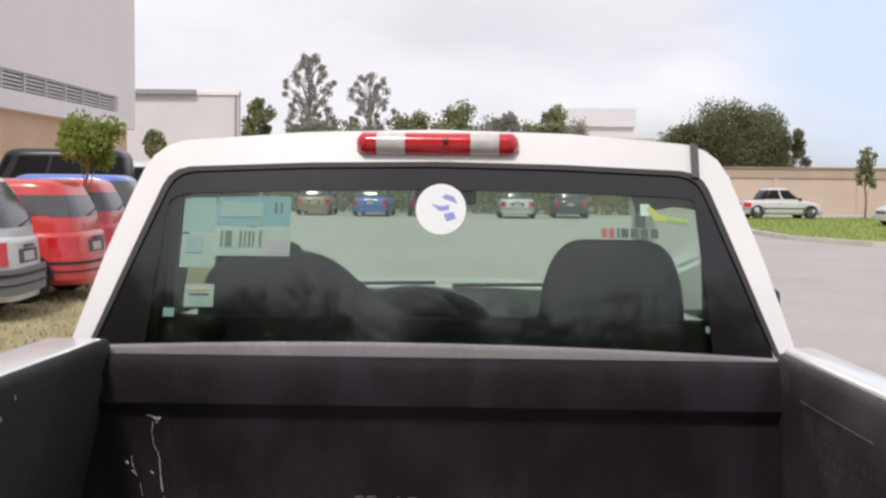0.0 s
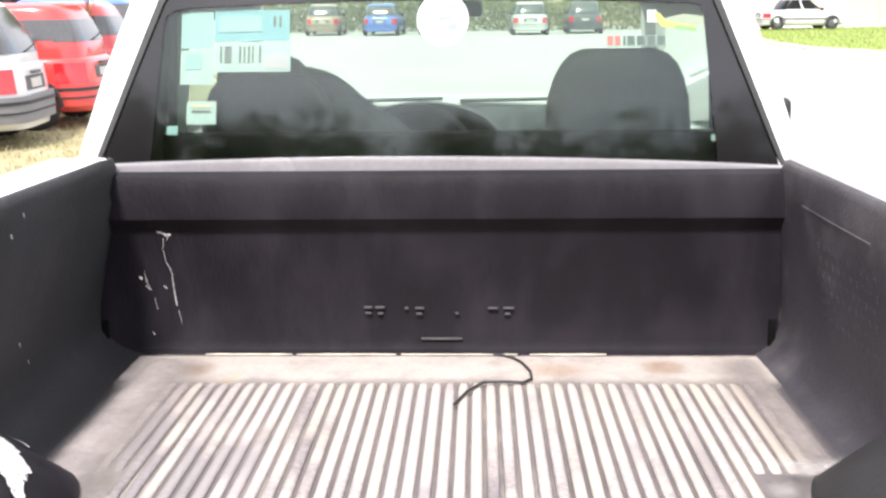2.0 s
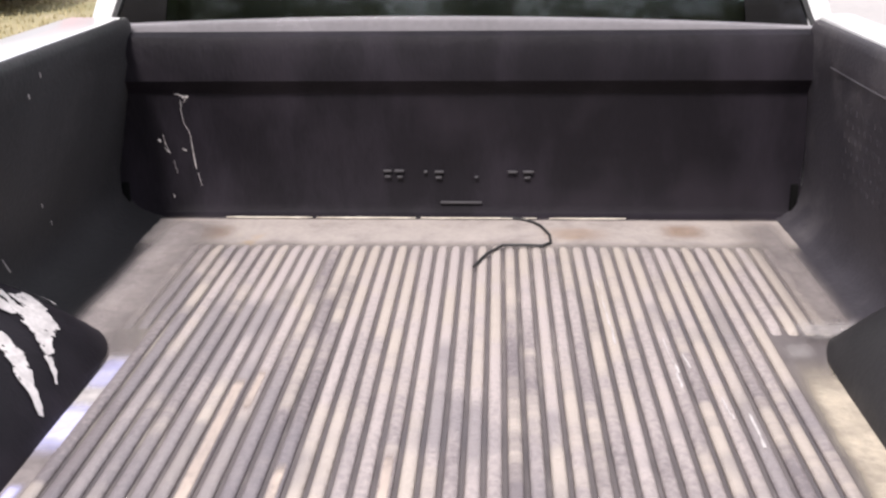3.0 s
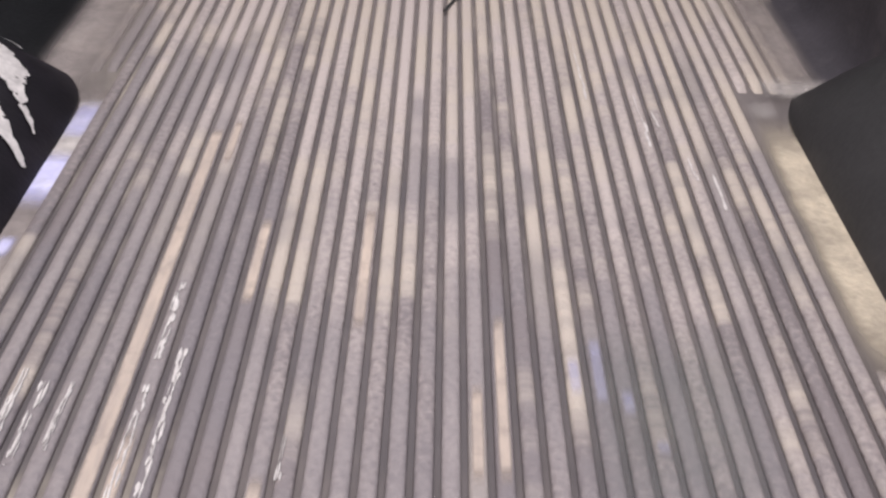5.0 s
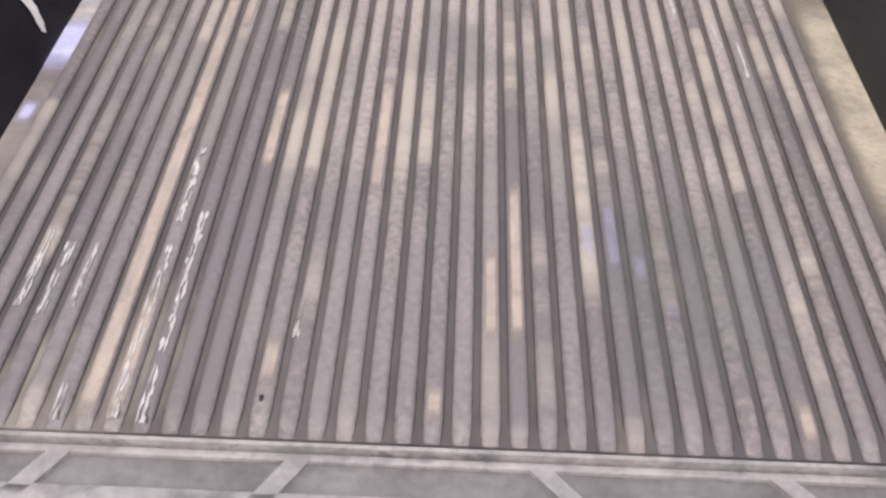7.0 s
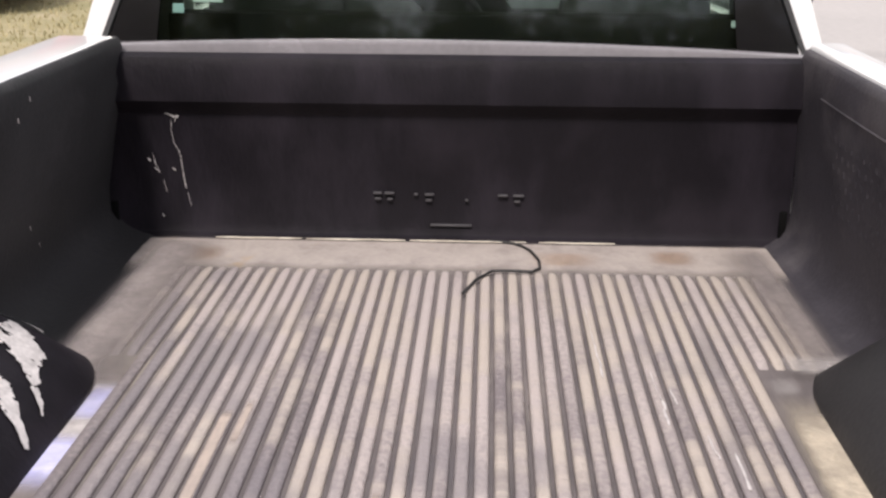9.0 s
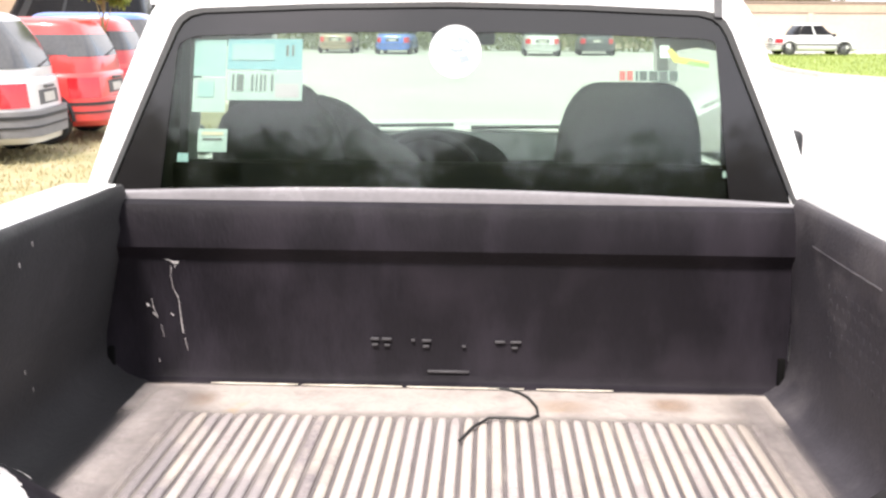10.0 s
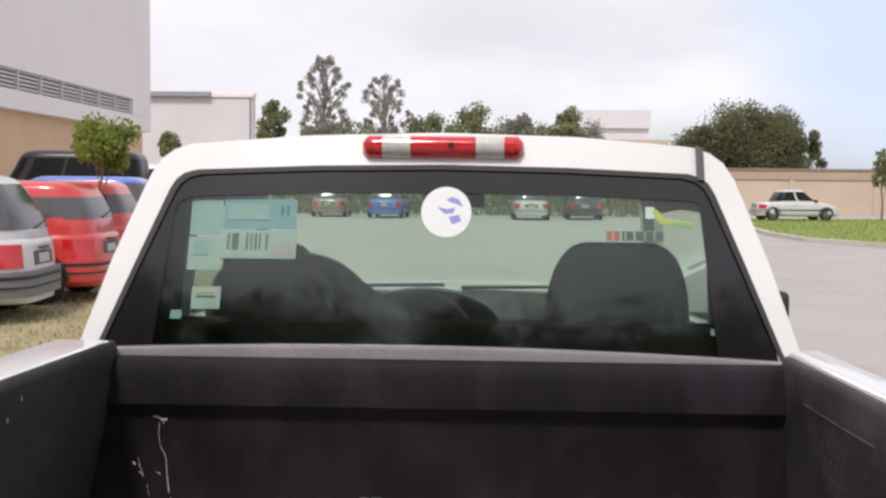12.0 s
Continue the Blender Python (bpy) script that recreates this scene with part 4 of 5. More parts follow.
for bx, bw, mt in ((0.379, 0.013, INKRED), (0.396, 0.013, INKRED), (0.416, 0.005, INK), (0.425, 0.017, INK), (0.447, 0.019, INK), (0.471, 0.018, INK), (0.494, 0.018, INK)):
    sticker("lettering_outline", bx + 0.0265, bx + bw + 0.0295, 1.4745, 1.4985, FADED, 0.001)
    sticker("lettering_bar", bx + 0.028, bx + bw + 0.028, 1.476, 1.497, mt, 0.002)
sticker("emblem_shape", 0.500, 0.522, 1.528, 1.556, PAPER)
part("emblem_shape", panel([on_rear(x - CX, z, -0.0165) for x, z in ((0.515, 1.545), (0.532, 1.518), (0.612, 1.506), (0.612, 1.519), (0.545, 1.53), (0.527, 1.550))], 0.001), YELLOW, window, smooth=0)
part("emblem_shape", panel([on_rear(x - CX, z, -0.0150) for x, z in ((0.560, 1.514), (0.612, 1.506), (0.612, 1.514), (0.565, 1.522))], 0.001), GREENINK, window, smooth=0)

# roof, headliner, sides
ROOF = [(0.726, 1.575), (0.708, 1.622), (0.686, 1.658), (0.656, 1.681), (0.618, 1.694), (0.33, 1.716), (0, 1.724)]
roof_full = [(x - 0.013 * min(1.0, max(0.0, (x - 0.45) / 0.15)), z) for x, z in ROOF] + [(-x + 0.003 * min(1.0, max(0.0, (x - 0.45) / 0.15)), z) for x, z in ROOF[-2::-1]]


def roof_ring(y, dz, k):
    return [(CX + x * k, (rear_y(z) if y is None else y), z + dz) for x, z in roof_full]


bm = loft([roof_ring(None, 0, 1.0), roof_ring(0.40, 0.010, 1.0), roof_ring(0.7, 0.020, 1.0), roof_ring(1.1, 0.016, 0.99), roof_ring(1.42, -0.012, 0.97)], closed=False)
part("cab_roof", bm, WHITE, truck, smooth=60)
bm = loft([[(CX + x * 0.95, max(rear_y(z) + 0.06, 0.3), z - 0.045) for x, z in roof_full], roof_ring(0.8, -0.03, 0.95), roof_ring(1.38, -0.055, 0.93)], closed=False)
part("headliner", bm, HEADLINER, truck, smooth=60)
part("roof_seal", panel([on_rear(0.608, 1.614, 0.004), on_rear(0.626, 1.612, 0.004), on_rear(0.626, 1.690, 0.004), on_rear(0.608, 1.695, 0.004)], 0.006), SEAL, truck)
for s in (1, -1):
    x = CX + (0.815 if s > 0 else -0.828)
    part("cab_side", prism([(0.06, 0.50), (2.05, 0.50), (2.05, 1.12), (1.9, 1.16), (0.13, 1.215), (0.06, 1.1)], "x", x - 0.03 * s, x + 0.02 * s), WHITE, truck)
    part("door_trim", prism([(0.16, 0.60), (1.98, 0.60), (1.98, 1.13), (0.20, 1.19), (0.16, 1.1)], "x", x - 0.075 * s, x - 0.034 * s), DASH, truck)
    part("pillar_trim", loft([[(x - 0.045 * s, 0.15, 1.19), (x - 0.045 * s, 0.27, 1.19), (x - 0.07 * s, 0.27, 1.19), (x - 0.07 * s, 0.15, 1.19)],
                              [(CX + s * 0.675, 0.33, 1.60), (CX + s * 0.675, 0.41, 1.60), (CX + s * 0.645, 0.41, 1.60), (CX + s * 0.645, 0.33, 1.60)]]), DASH, truck)
    part("rocker", slab(min(x - 0.05 * s, x), max(x - 0.05 * s, x), 0.06, 2.05, 0.36, 0.5, 0.02, 1), WHITE, truck)
    part("b_pillar", loft([[(x, 0.12, 1.2), (x, 0.26, 1.2), (x - 0.04 * s, 0.26, 1.2), (x - 0.04 * s, 0.12, 1.2)],
                           [(CX + s * 0.70, 0.27, 1.62), (CX + s * 0.70, 0.40, 1.62), (CX + s * 0.68, 0.40, 1.62), (CX + s * 0.68, 0.27, 1.62)]]), WHITE, truck)
    part("a_pillar", loft([[(x, 1.95, 1.14), (x, 2.06, 1.14), (x - 0.05 * s, 2.06, 1.14), (x - 0.05 * s, 1.95, 1.14)],
                           [(CX + s * 0.685, 1.36, 1.63), (CX + s * 0.685, 1.43, 1.63), (CX + s * 0.65, 1.43, 1.63), (CX + s * 0.65, 1.36, 1.63)]]), WHITE, truck)
    g = part("side_window", panel([(x - 0.02 * s, 0.24, 1.20), (x - 0.02 * s, 1.98, 1.15), (CX + s * 0.69, 1.38, 1.62), (CX + s * 0.70, 0.38, 1.62)], 0.004), WINDSHIELD, truck, smooth=0)
    g.visible_shadow = False
    part("door_handle", slab(min(x + 0.02 * s, x + 0.05 * s), max(x + 0.02 * s, x + 0.05 * s), 0.32, 0.50, 0.98, 1.02, 0.01, 1), RUBBER, truck)
    mir = part("wing_mirror", slab(min(x + 0.16 * s, x + 0.430 * s), max(x + 0.16 * s, x + 0.430 * s), 1.62, 1.72, 1.13, 1.245, 0.03, 3), RUBBER, truck)
    part("mirror_arm", tube([(x, 1.75, 1.13), (x + 0.18 * s, 1.69, 1.14)], 0.02), RUBBER, mir)
wsh = part("windscreen", panel([(CX - 0.78, 2.04, 1.205), (CX + 0.78, 2.04, 1.205), (CX + 0.66, 1.42, 1.665), (CX - 0.66, 1.42, 1.665)], 0.005), WINDSHIELD, truck, smooth=0)
wsh.visible_shadow = False
part("hood", loft([[(CX - 0.78, y, z - 0.10), (CX - 0.70, y, z - 0.02), (CX - 0.35, y, z), (CX + 0.35, y, z), (CX + 0.70, y, z - 0.02), (CX + 0.78, y, z - 0.10), (CX + 0.78, y, z - 0.35), (CX - 0.78, y, z - 0.35)]
                   for y, z in ((2.03, 1.206), (2.5, 1.200), (2.92, 1.178), (3.02, 1.15), (3.08, 1.05))]), WHITE, truck, smooth=50)
for s in (1, -1):
    part("front_fender", prism([(2.05, 0.42), (2.18, 0.42)] + [(2.58 - 0.40 * math.cos(a), 0.42 + 0.40 * math.sin(a)) for a in (math.pi * k / 10 for k in range(1, 10))]
                               + [(2.98, 0.42), (3.10, 0.5), (3.08, 0.9), (2.05, 1.04)], "x", CX + s * 0.76, CX + s * 0.86), WHITE, truck)
    part("headlight", slab(CX + s * 0.62 - 0.15, CX + s * 0.62 + 0.15, 3.04, 3.13, 0.74, 0.92, 0.02, 2), LAMPCLEAR, truck)
part("wiper", tube([(CX - 0.62, 2.02, 1.214), (CX - 0.05, 1.99, 1.226)], 0.008, 6), RUBBER, truck)
part("wiper", tube([(CX + 0.02, 2.02, 1.214), (CX + 0.60, 1.99, 1.226)], 0.008, 6), RUBBER, truck)
part("front_bumper", slab(CX - 0.86, CX + 0.86, 3.04, 3.20, 0.40, 0.64, 0.04, 2), CHROME, truck)
part("grille", slab(CX - 0.45, CX + 0.45, 3.05, 3.11, 0.68, 0.92, 0.02, 2), RUBBER, truck)
part("chassis", slab(CX - 0.62, CX + 0.62, -1.6, 2.95, 0.40, 0.60), RUBBER, truck)
part("cab_floor", slab(CX - 0.78, CX + 0.78, 0.14, 2.0, 0.56, 0.62), DASH, truck)
# wheels stand on the level ground under the raked body
for y, drop in ((-0.98, -0.017 + 0.16), (2.58, 0.045 + 0.16)):
    for s in (1, -1):
        w = part("wheel", wheel_disc([(0.19, 0.08 * s), (0.27, 0.095 * s), (0.30, 0.07 * s), (0.30, -0.07 * s), (0.27, -0.095 * s), (0.18, -0.09 * s)]), RUBBER, truck)
        w.location = (CX + s * 0.745, y, 0.30 + drop)
        part("rim", wheel_disc([(0.03, 0.085 * s), (0.10, 0.085 * s), (0.16, 0.06 * s), (0.193, 0.085 * s), (0.193, -0.06 * s)]), STEEL, w)

# brake lamp on the roof edge
def lamp_piece(name, x0, x1, mat, r0=1.0, r1=1.0, label=""):
    rings = []
    for x, k in ((x0, r0), ((x0 + x1) / 2, max(r0, r1) if r0 != r1 else 1.0), (x1, r1)):
        rings.append([on_rear(x - CX, 1.688 + 0.026 * k * math.sin(a), 0.004 + 0.034 * k * max(0, math.cos(a))) for a in
                      (-math.pi / 2 + math.pi * j / 10 for j in range(11))] + [on_rear(x - CX, 1.688, -0.004)])
    return part(name, loft(rings), mat, lamp, label, smooth=60)


lamp = part("brake_lamp", panel([on_rear(x - CX, z, 0.001) for x, z in ((-0.178, 1.672), (0.209, 1.672), (0.209, 1.702), (-0.178, 1.702))], 0.004), RUBBER, truck, "red and clear roof brake lamp")
lamp_piece("red_end", -0.178, -0.152, LAMPRED, 0.55, 1.0)
lamp_piece("red_end", -0.152, -0.131, LAMPRED)
lamp_piece("clear_lens", -0.1305, -0.0625, LAMPCLEAR)
lamp_piece("red_lens", -0.062, 0.094, LAMPRED)
part("lamp_fixing", slab(0.028, 0.042, rear_y(1.69) - 0.046, rear_y(1.69) - 0.03, 1.689, 1.701, 0.003, 1), LAMPDARK, lamp, "dark fixing behind the red lens")
lamp_piece("clear_lens", 0.0945, 0.1625, LAMPCLEAR)
lamp_piece("red_end", 0.163, 0.183, LAMPRED)
lamp_piece("red_end", 0.183, 0.209, LAMPRED, 1.0, 0.55)

# cab interior
def seat(name, x0, x1, top, y, label):
    w, c = (x1 - x0) / 2, (x0 + x1) / 2
    rings = []
    for z, k, d, yy in ((0.70, 0.98, 0.09, 0.16), (0.95, 1.0, 0.10, 0.10), (1.15, 1.0, 0.09, 0.05), (top - 0.20, 0.99, 0.085, 0.03), (top - 0.12, 0.94, 0.08, 0.02), (top - 0.07, 0.86, 0.075, 0.01), (top - 0.035, 0.76, 0.07, 0.0), (top - 0.012, 0.64, 0.06, 0.0), (top, 0.48, 0.045, 0.0)):
        rings.append([(c + w * k * math.copysign(abs(math.cos(a)) ** 0.5, math.cos(a)), y + yy + d * math.copysign(abs(math.sin(a)) ** 0.5, math.sin(a)), z)
                      for a in (2 * math.pi * j / 24 for j in range(24))])
    back = part(name, loft(rings), SEATCLOTH, truck, label, smooth=60)
    part("cushion", slab(x0, x1, y + 0.2, y + 0.72, 0.70, 0.88, 0.05, 3), SEATCLOTH, back)
    return back


seat("seat", -0.60, -0.25, 1.405, 0.38, "grey cloth seat with high back")
seat("seat", 0.270, 0.640, 1.460, 0.38, "grey cloth seat with high back")
part("centre_seat_back", slab(-0.25, 0.285, 0.38, 0.54, 0.72, 1.19, 0.06, 3), SEATCLOTH, truck)
rest = loft([[(-0.440 + 0.115 * k * math.copysign(abs(math.cos(a)) ** 0.5, math.cos(a)), 0.42 + 0.05 * k * math.copysign(abs(math.sin(a)) ** 0.5, math.sin(a)), z) for a in (2 * math.pi * j / 20 for j in range(20))]
             for z, k in ((1.35, 0.98), (1.39, 1.0), (1.42, 0.95), (1.438, 0.82), (1.447, 0.64), (1.45, 0.4))])
part("headrest", rest, SEATCLOTH, truck, smooth=60)
# black slab added behind the seats; it stands for the cab's dark interior
part("dark_cab_filler", slab(-0.66, 0.685, 0.24, 0.30, 0.62, 1.272, 0.02, 2), DEEPBLACK, truck)
part("armrest", prism([(-0.37, 1.10), (-0.05, 1.10), (-0.055, 1.20), (-0.075, 1.25), (-0.11, 1.280), (-0.155, 1.303), (-0.195, 1.332), (-0.23, 1.368), (-0.265, 1.393), (-0.30, 1.408), (-0.335, 1.416), (-0.37, 1.418)], "y", 0.42, 0.56, bevel=0.03), SEATCLOTH, truck)
part("dashboard", prism([(1.50, 0.80), (1.46, 1.05), (1.52, 1.14), (1.70, 1.175), (2.02, 1.196), (2.02, 0.80)], "x", CX - 0.76, CX + 0.76, bevel=0.02), DASH, truck)
part("instrument_hood", loft([[(-0.09 + 0.27 * k * math.cos(a), y, 1.125 + 0.125 * k * math.sin(a)) for a in (math.pi * j / 14 for j in range(15))] for y, k in ((1.44, 1.0), (1.55, 1.0), (1.72, 0.8))]), DASH, truck)
swh = part("steering_wheel", tube([(-0.10 + 0.185 * math.cos(a), 1.22 + 0.07 * math.sin(a), 1.08 + 0.165 * math.sin(a)) for a in (2 * math.pi * j / 36 for j in range(37))], 0.014, 8), DASH, truck)
for a in (0.3, 2.84, 4.71):
    part("spoke", tube([(-0.10, 1.23, 1.07), (-0.10 + 0.185 * math.cos(a), 1.22 + 0.07 * math.sin(a), 1.08 + 0.165 * math.sin(a))], 0.016, 8), DASH, swh)
part("wheel_hub", slab(-0.165, -0.035, 1.20, 1.26, 1.02, 1.12, 0.025, 2), DASH, swh)
part("inner_mirror", slab(CX - 0.11, CX + 0.11, 1.44, 1.47, 1.545, 1.60, 0.012, 2), DASH, truck)
for s, xq in ((-1, -0.660), (1, 0.695)):
    part("rear_corner_trim", panel([(xq, 0.20, 0.80), (xq, 0.34, 0.80), (xq - s * 0.03, 0.37, 1.60), (xq - s * 0.03, 0.30, 1.60)], 0.02 * s), DASH, truck)
    part("corner_trim_face", panel([(xq, 0.195, 0.80), (xq + s * 0.13, 0.195, 0.80), (xq + s * 0.02, 0.30, 1.60), (xq - s * 0.03, 0.30, 1.60)], 0.01), DASH, truck)
part("seat_belt", panel([(-0.652, 0.325, 1.22), (-0.622, 0.325, 1.22), (-0.606, 0.345, 1.40), (-0.604, 0.365, 1.57), (-0.632, 0.365, 1.57), (-0.634, 0.345, 1.40)], 0.0015), BELT, truck, "grey seat belt hanging at the door pillar", smooth=0)
part("mirror_stalk", tube([(CX, 1.47, 1.58), (CX, 1.50, 1.63)], 0.008), DASH, truck)

# bed: outer sides, rails, front rail, tailgate
for s, xi, xo in ((-1, -0.698, -0.845), (1, 0.772, 0.858)):
    arch = [(-0.98 - 0.42 * math.cos(a), 0.46 + 0.40 * math.sin(a)) for a in (math.pi * k / 12 for k in range(1, 12))]
    outline = [(-1.65, 0.46), (-1.40, 0.46)] + arch + [(-0.56, 0.46), (0.045, 0.46), (0.045, 1.16), (-1.65, 1.16)]
    x0, x1 = sorted((xo, xo - s * 0.035))
    part("bed_side", prism(outline, "x", x0, x1), WHITE, truck)
    x0, x1 = sorted((xi + s * 0.008, xo))
    part("bed_rail", slab(x0, x1, -1.65, 0.045, 1.155, 1.243, 0.022, 3), WHITE, truck)
    part("rear_pillar", slab(x0, x1, -1.655, -1.60, 0.46, 1.16, 0.01, 1), WHITE, truck)
    part("tail_lamp", slab(x0 + 0.01, x1 - 0.01, -1.675, -1.656, 0.72, 1.08, 0.008, 2), LAMPRED, truck)


def crown(x):
    """Height of the front rail's top, which is crowned in the middle and dips to the kerb side."""
    return 1.2215 + 0.0185 * (1 - ((x - 0.03) / 0.75) ** 2) - 0.008 * x


rings = []
for k in range(31):
    x = -0.715 + 1.487 * k / 30
    top = crown(x)
    rings.append([(x, 0.019, 1.15), (x, 0.018, top - 0.010), (x, 0.021, top - 0.003), (x, 0.028, top), (x, 0.044, top), (x, 0.050, top - 0.004), (x, 0.052, 1.15)])
part("bed_front_rail", loft(rings), FRONTRAIL, truck, "grey crowned front rail of the bed")
part("bed_front_wall", slab(-0.79, 0.80, 0.040, 0.060, 0.70, 1.15), WHITE, truck)
part("bed_underfloor", slab(-0.78, 0.80, -1.65, 0.04, 0.70, 0.788), WHITE, truck)
part("tailgate", slab(-0.76, 0.79, -2.10, -1.672, 0.715, 0.770, 0.02, 2), WHITE, truck, "white tailgate folded down level")
part("rear_bumper", slab(-0.84, 0.87, -1.84, -1.70, 0.44, 0.60, 0.03, 2), CHROME, truck)

# ---- the bed liner, a drop-in plastic tray ----
liner = thing("bed_liner", RAKE, "black dusty ribbed plastic liner inside the truck bed", "bed liner")
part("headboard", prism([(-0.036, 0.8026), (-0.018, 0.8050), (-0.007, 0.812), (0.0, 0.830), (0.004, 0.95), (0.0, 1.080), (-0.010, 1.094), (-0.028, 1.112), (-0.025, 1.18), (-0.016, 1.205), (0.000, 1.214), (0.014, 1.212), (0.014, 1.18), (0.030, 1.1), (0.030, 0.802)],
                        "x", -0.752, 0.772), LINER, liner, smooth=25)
for s, xb, xt in ((-1, -0.755, -0.685), (1, 0.776, 0.757)):
    dz = 0.012 if s > 0 else 0.0
    foot = 0.135 if s < 0 else 0.075
    bend = [(1.0, 0.8024), (0.80, 0.8038), (0.60, 0.8075), (0.42, 0.8140), (0.28, 0.8240), (0.17, 0.8380), (0.085, 0.8560), (0.03, 0.8800), (0.0, 0.9100)]
    prof = [(xb - s * foot * k + (xt - xb) * 0.8 * max(0.0, z - 0.865) / 0.285, z) for k, z in bend]
    prof += [(xb + (xt - xb) * 0.8, 1.15), (xt, 1.226 - dz), (xt + s * 0.006, 1.243 - dz), (xt + s * 0.014, 1.2465 - dz), (xt + s * 0.020, 1.2435 - dz)]
    outer = [(xt + s * 0.018, 1.238 - dz), (xt + s * 0.008, 1.15), (xb + s * 0.010, 0.845), (xb + s * 0.01, 0.802)]
    # each wall takes the copy whose tone holds its share of light
    part("side_wall", prism(prof + outer, "y", -1.645, 0.0), LINERLIT if s > 0 else LINERHALFLIT, liner, "black plastic side wall with its sheen put into the colour" if s > 0 else "black plastic side wall with a weaker sheen put into the colour", smooth=50)
    xm = xb + (xt - xb) * 0.8
    if s > 0:
        part("moulded_ridge", tube([(xm - 0.001, -0.15, 1.158), (xm - 0.001, -0.33, 1.157), (xm - 0.001, -0.52, 1.158)], 0.0022, 8), LINERLIT, liner)
        for k in range(60):
            y, z = -0.25 - 0.032 * (k % 10) - 0.016 * (k // 10 % 2), 1.10 - 0.026 * (k // 10)
            xs = xb + (xm - xb) * (z - 0.865) / 0.285
            part("grip_stud", slab(xs - 0.0009, xs + 0.004, y - 0.005, y + 0.005, z - 0.005, z + 0.005), LINERLIT, liner, smooth=0)


def well_height(t):
    return 0.20 * max(0.0, 1 - t ** 4) ** 0.8


def well_x(xin, xout, y, z):
    """The sloping inner face of a wheel well at a given place along the bed and height."""
    up = (z - 0.802) / max(0.01, well_height((y + 0.99) / 0.35))
    return xin + (xout - xin) * min(1.2, max(0.0, up)) ** 1.6


def wheel_well(name, xin, xout, mat, bend):
    rings = []
    for j in range(41):
        t = math.sin(math.pi * (j / 40 - 0.5))
        y, h = -0.99 + 0.35 * t, well_height(t)
        edge = xin + (xout - xin) * bend * max(0.0, (t - 0.55) / 0.45) ** 2
        rings.append([(edge + (xout - edge) * f ** 1.6, y, 0.801 + h * f) for f in (0, 0.06, 0.15, 0.3, 0.45, 0.6, 0.75, 0.9, 1.0)])
    return part(name, loft(rings, closed=False), mat, liner, smooth=70)


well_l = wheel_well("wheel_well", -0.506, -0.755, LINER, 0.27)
well_r = wheel_well("wheel_well", 0.614, 0.790, LINERHALFLIT, 0.22)

floor_panel = part("floor_panel", slab(-0.760, 0.780, -1.650, 0.0, 0.790, 0.802), DUSTY, liner, "dusty ribbed plastic floor")


def dust_glare_sheet(x0, x1, y0, y1, fades, z, mat, label, full=1.0):
    """A film of dust, wear and painted glare that thins out towards its rims; fades are the widths of the left, right,
    rear and front rims.
    """
    bm = bmesh.new()
    cover = bm.verts.layers.float.new("cover")
    nx, ny = max(8, int((x1 - x0) / 0.012)), max(8, int((y1 - y0) / 0.014))
    rows = []
    for i in range(nx + 1):
        row = []
        for j in range(ny + 1):
            x, y = x0 + (x1 - x0) * i / nx, y0 + (y1 - y0) * j / ny
            k = [max(0.0, min(1.0, v)) for v in ((x - x0) / fades[0], (x1 - x) / fades[1], (y - y0) / fades[2], (y1 - y) / fades[3])]
            v = bm.verts.new((x, y, z + 0.0004 * noise.noise((x * 30, y * 30, 0.7))))
            v[cover] = full * math.prod(q * q * (3 - 2 * q) for q in k)
            row.append(v)
        rows.append(row)
    for i in range(nx):
        for j in range(ny):
            bm.faces.new((rows[i][j], rows[i + 1][j], rows[i + 1][j + 1], rows[i][j + 1]))
    return part("dust_glare_film", bm, mat, liner, label)


dust_glare_sheet(-0.690, 0.755, -0.26, -0.030, (0.06, 0.045, 0.10, 0.006), 0.8042, DUST, "dust settled along the headboard")
dust_glare_sheet(-0.632, -0.44, -0.86, -0.03, (0.045, 0.16, 0.14, 0.10), 0.8116, SMUDGE, "grey dust smeared over the ribs by the wall")
dust_glare_sheet(0.59, 0.715, -0.70, -0.03, (0.09, 0.045, 0.14, 0.10), 0.8116, SMUDGE, "grey dust smeared over the ribs by the wall", 0.75)
dust_glare_sheet(0.546, 0.655, -1.42, -0.72, (0.035, 0.022, 0.22, 0.16), 0.8060, PALEDUST, "pale dust along the wheel well")
dust_glare_sheet(-0.580, -0.455, -1.50, -0.66, (0.05, 0.03, 0.22, 0.12), 0.8060, SMUDGE, "grey dust along the wheel well")
dust_glare_sheet(0.580, 0.735, -0.685, -0.59, (0.05, 0.03, 0.04, 0.05), 0.8124, SCUFFDUSTGLARE, "pale scuffed corner", 0.6)
dust_glare_sheet(0.556, 0.612, -0.745, -0.675, (0.02, 0.02, 0.03, 0.025), 0.8064, SCUFFDUSTGLARE, "pale scuffed corner", 0.4)
dust_glare_sheet(0.44, 0.56, -0.17, -0.06, (0.05, 0.05, 0.04, 0.04), 0.8052, RUSTY, "rusty stain in the dust", 0.45)
dust_glare_sheet(-0.56, -0.45, -0.19, -0.08, (0.05, 0.05, 0.04, 0.04), 0.8052, RUSTY, "rusty stain in the dust", 0.45)
dust_glare_sheet(0.18, 0.36, -0.19, -0.08, (0.08, 0.08, 0.04, 0.04), 0.8052, RUSTY, "rusty stain in the dust", 0.35)


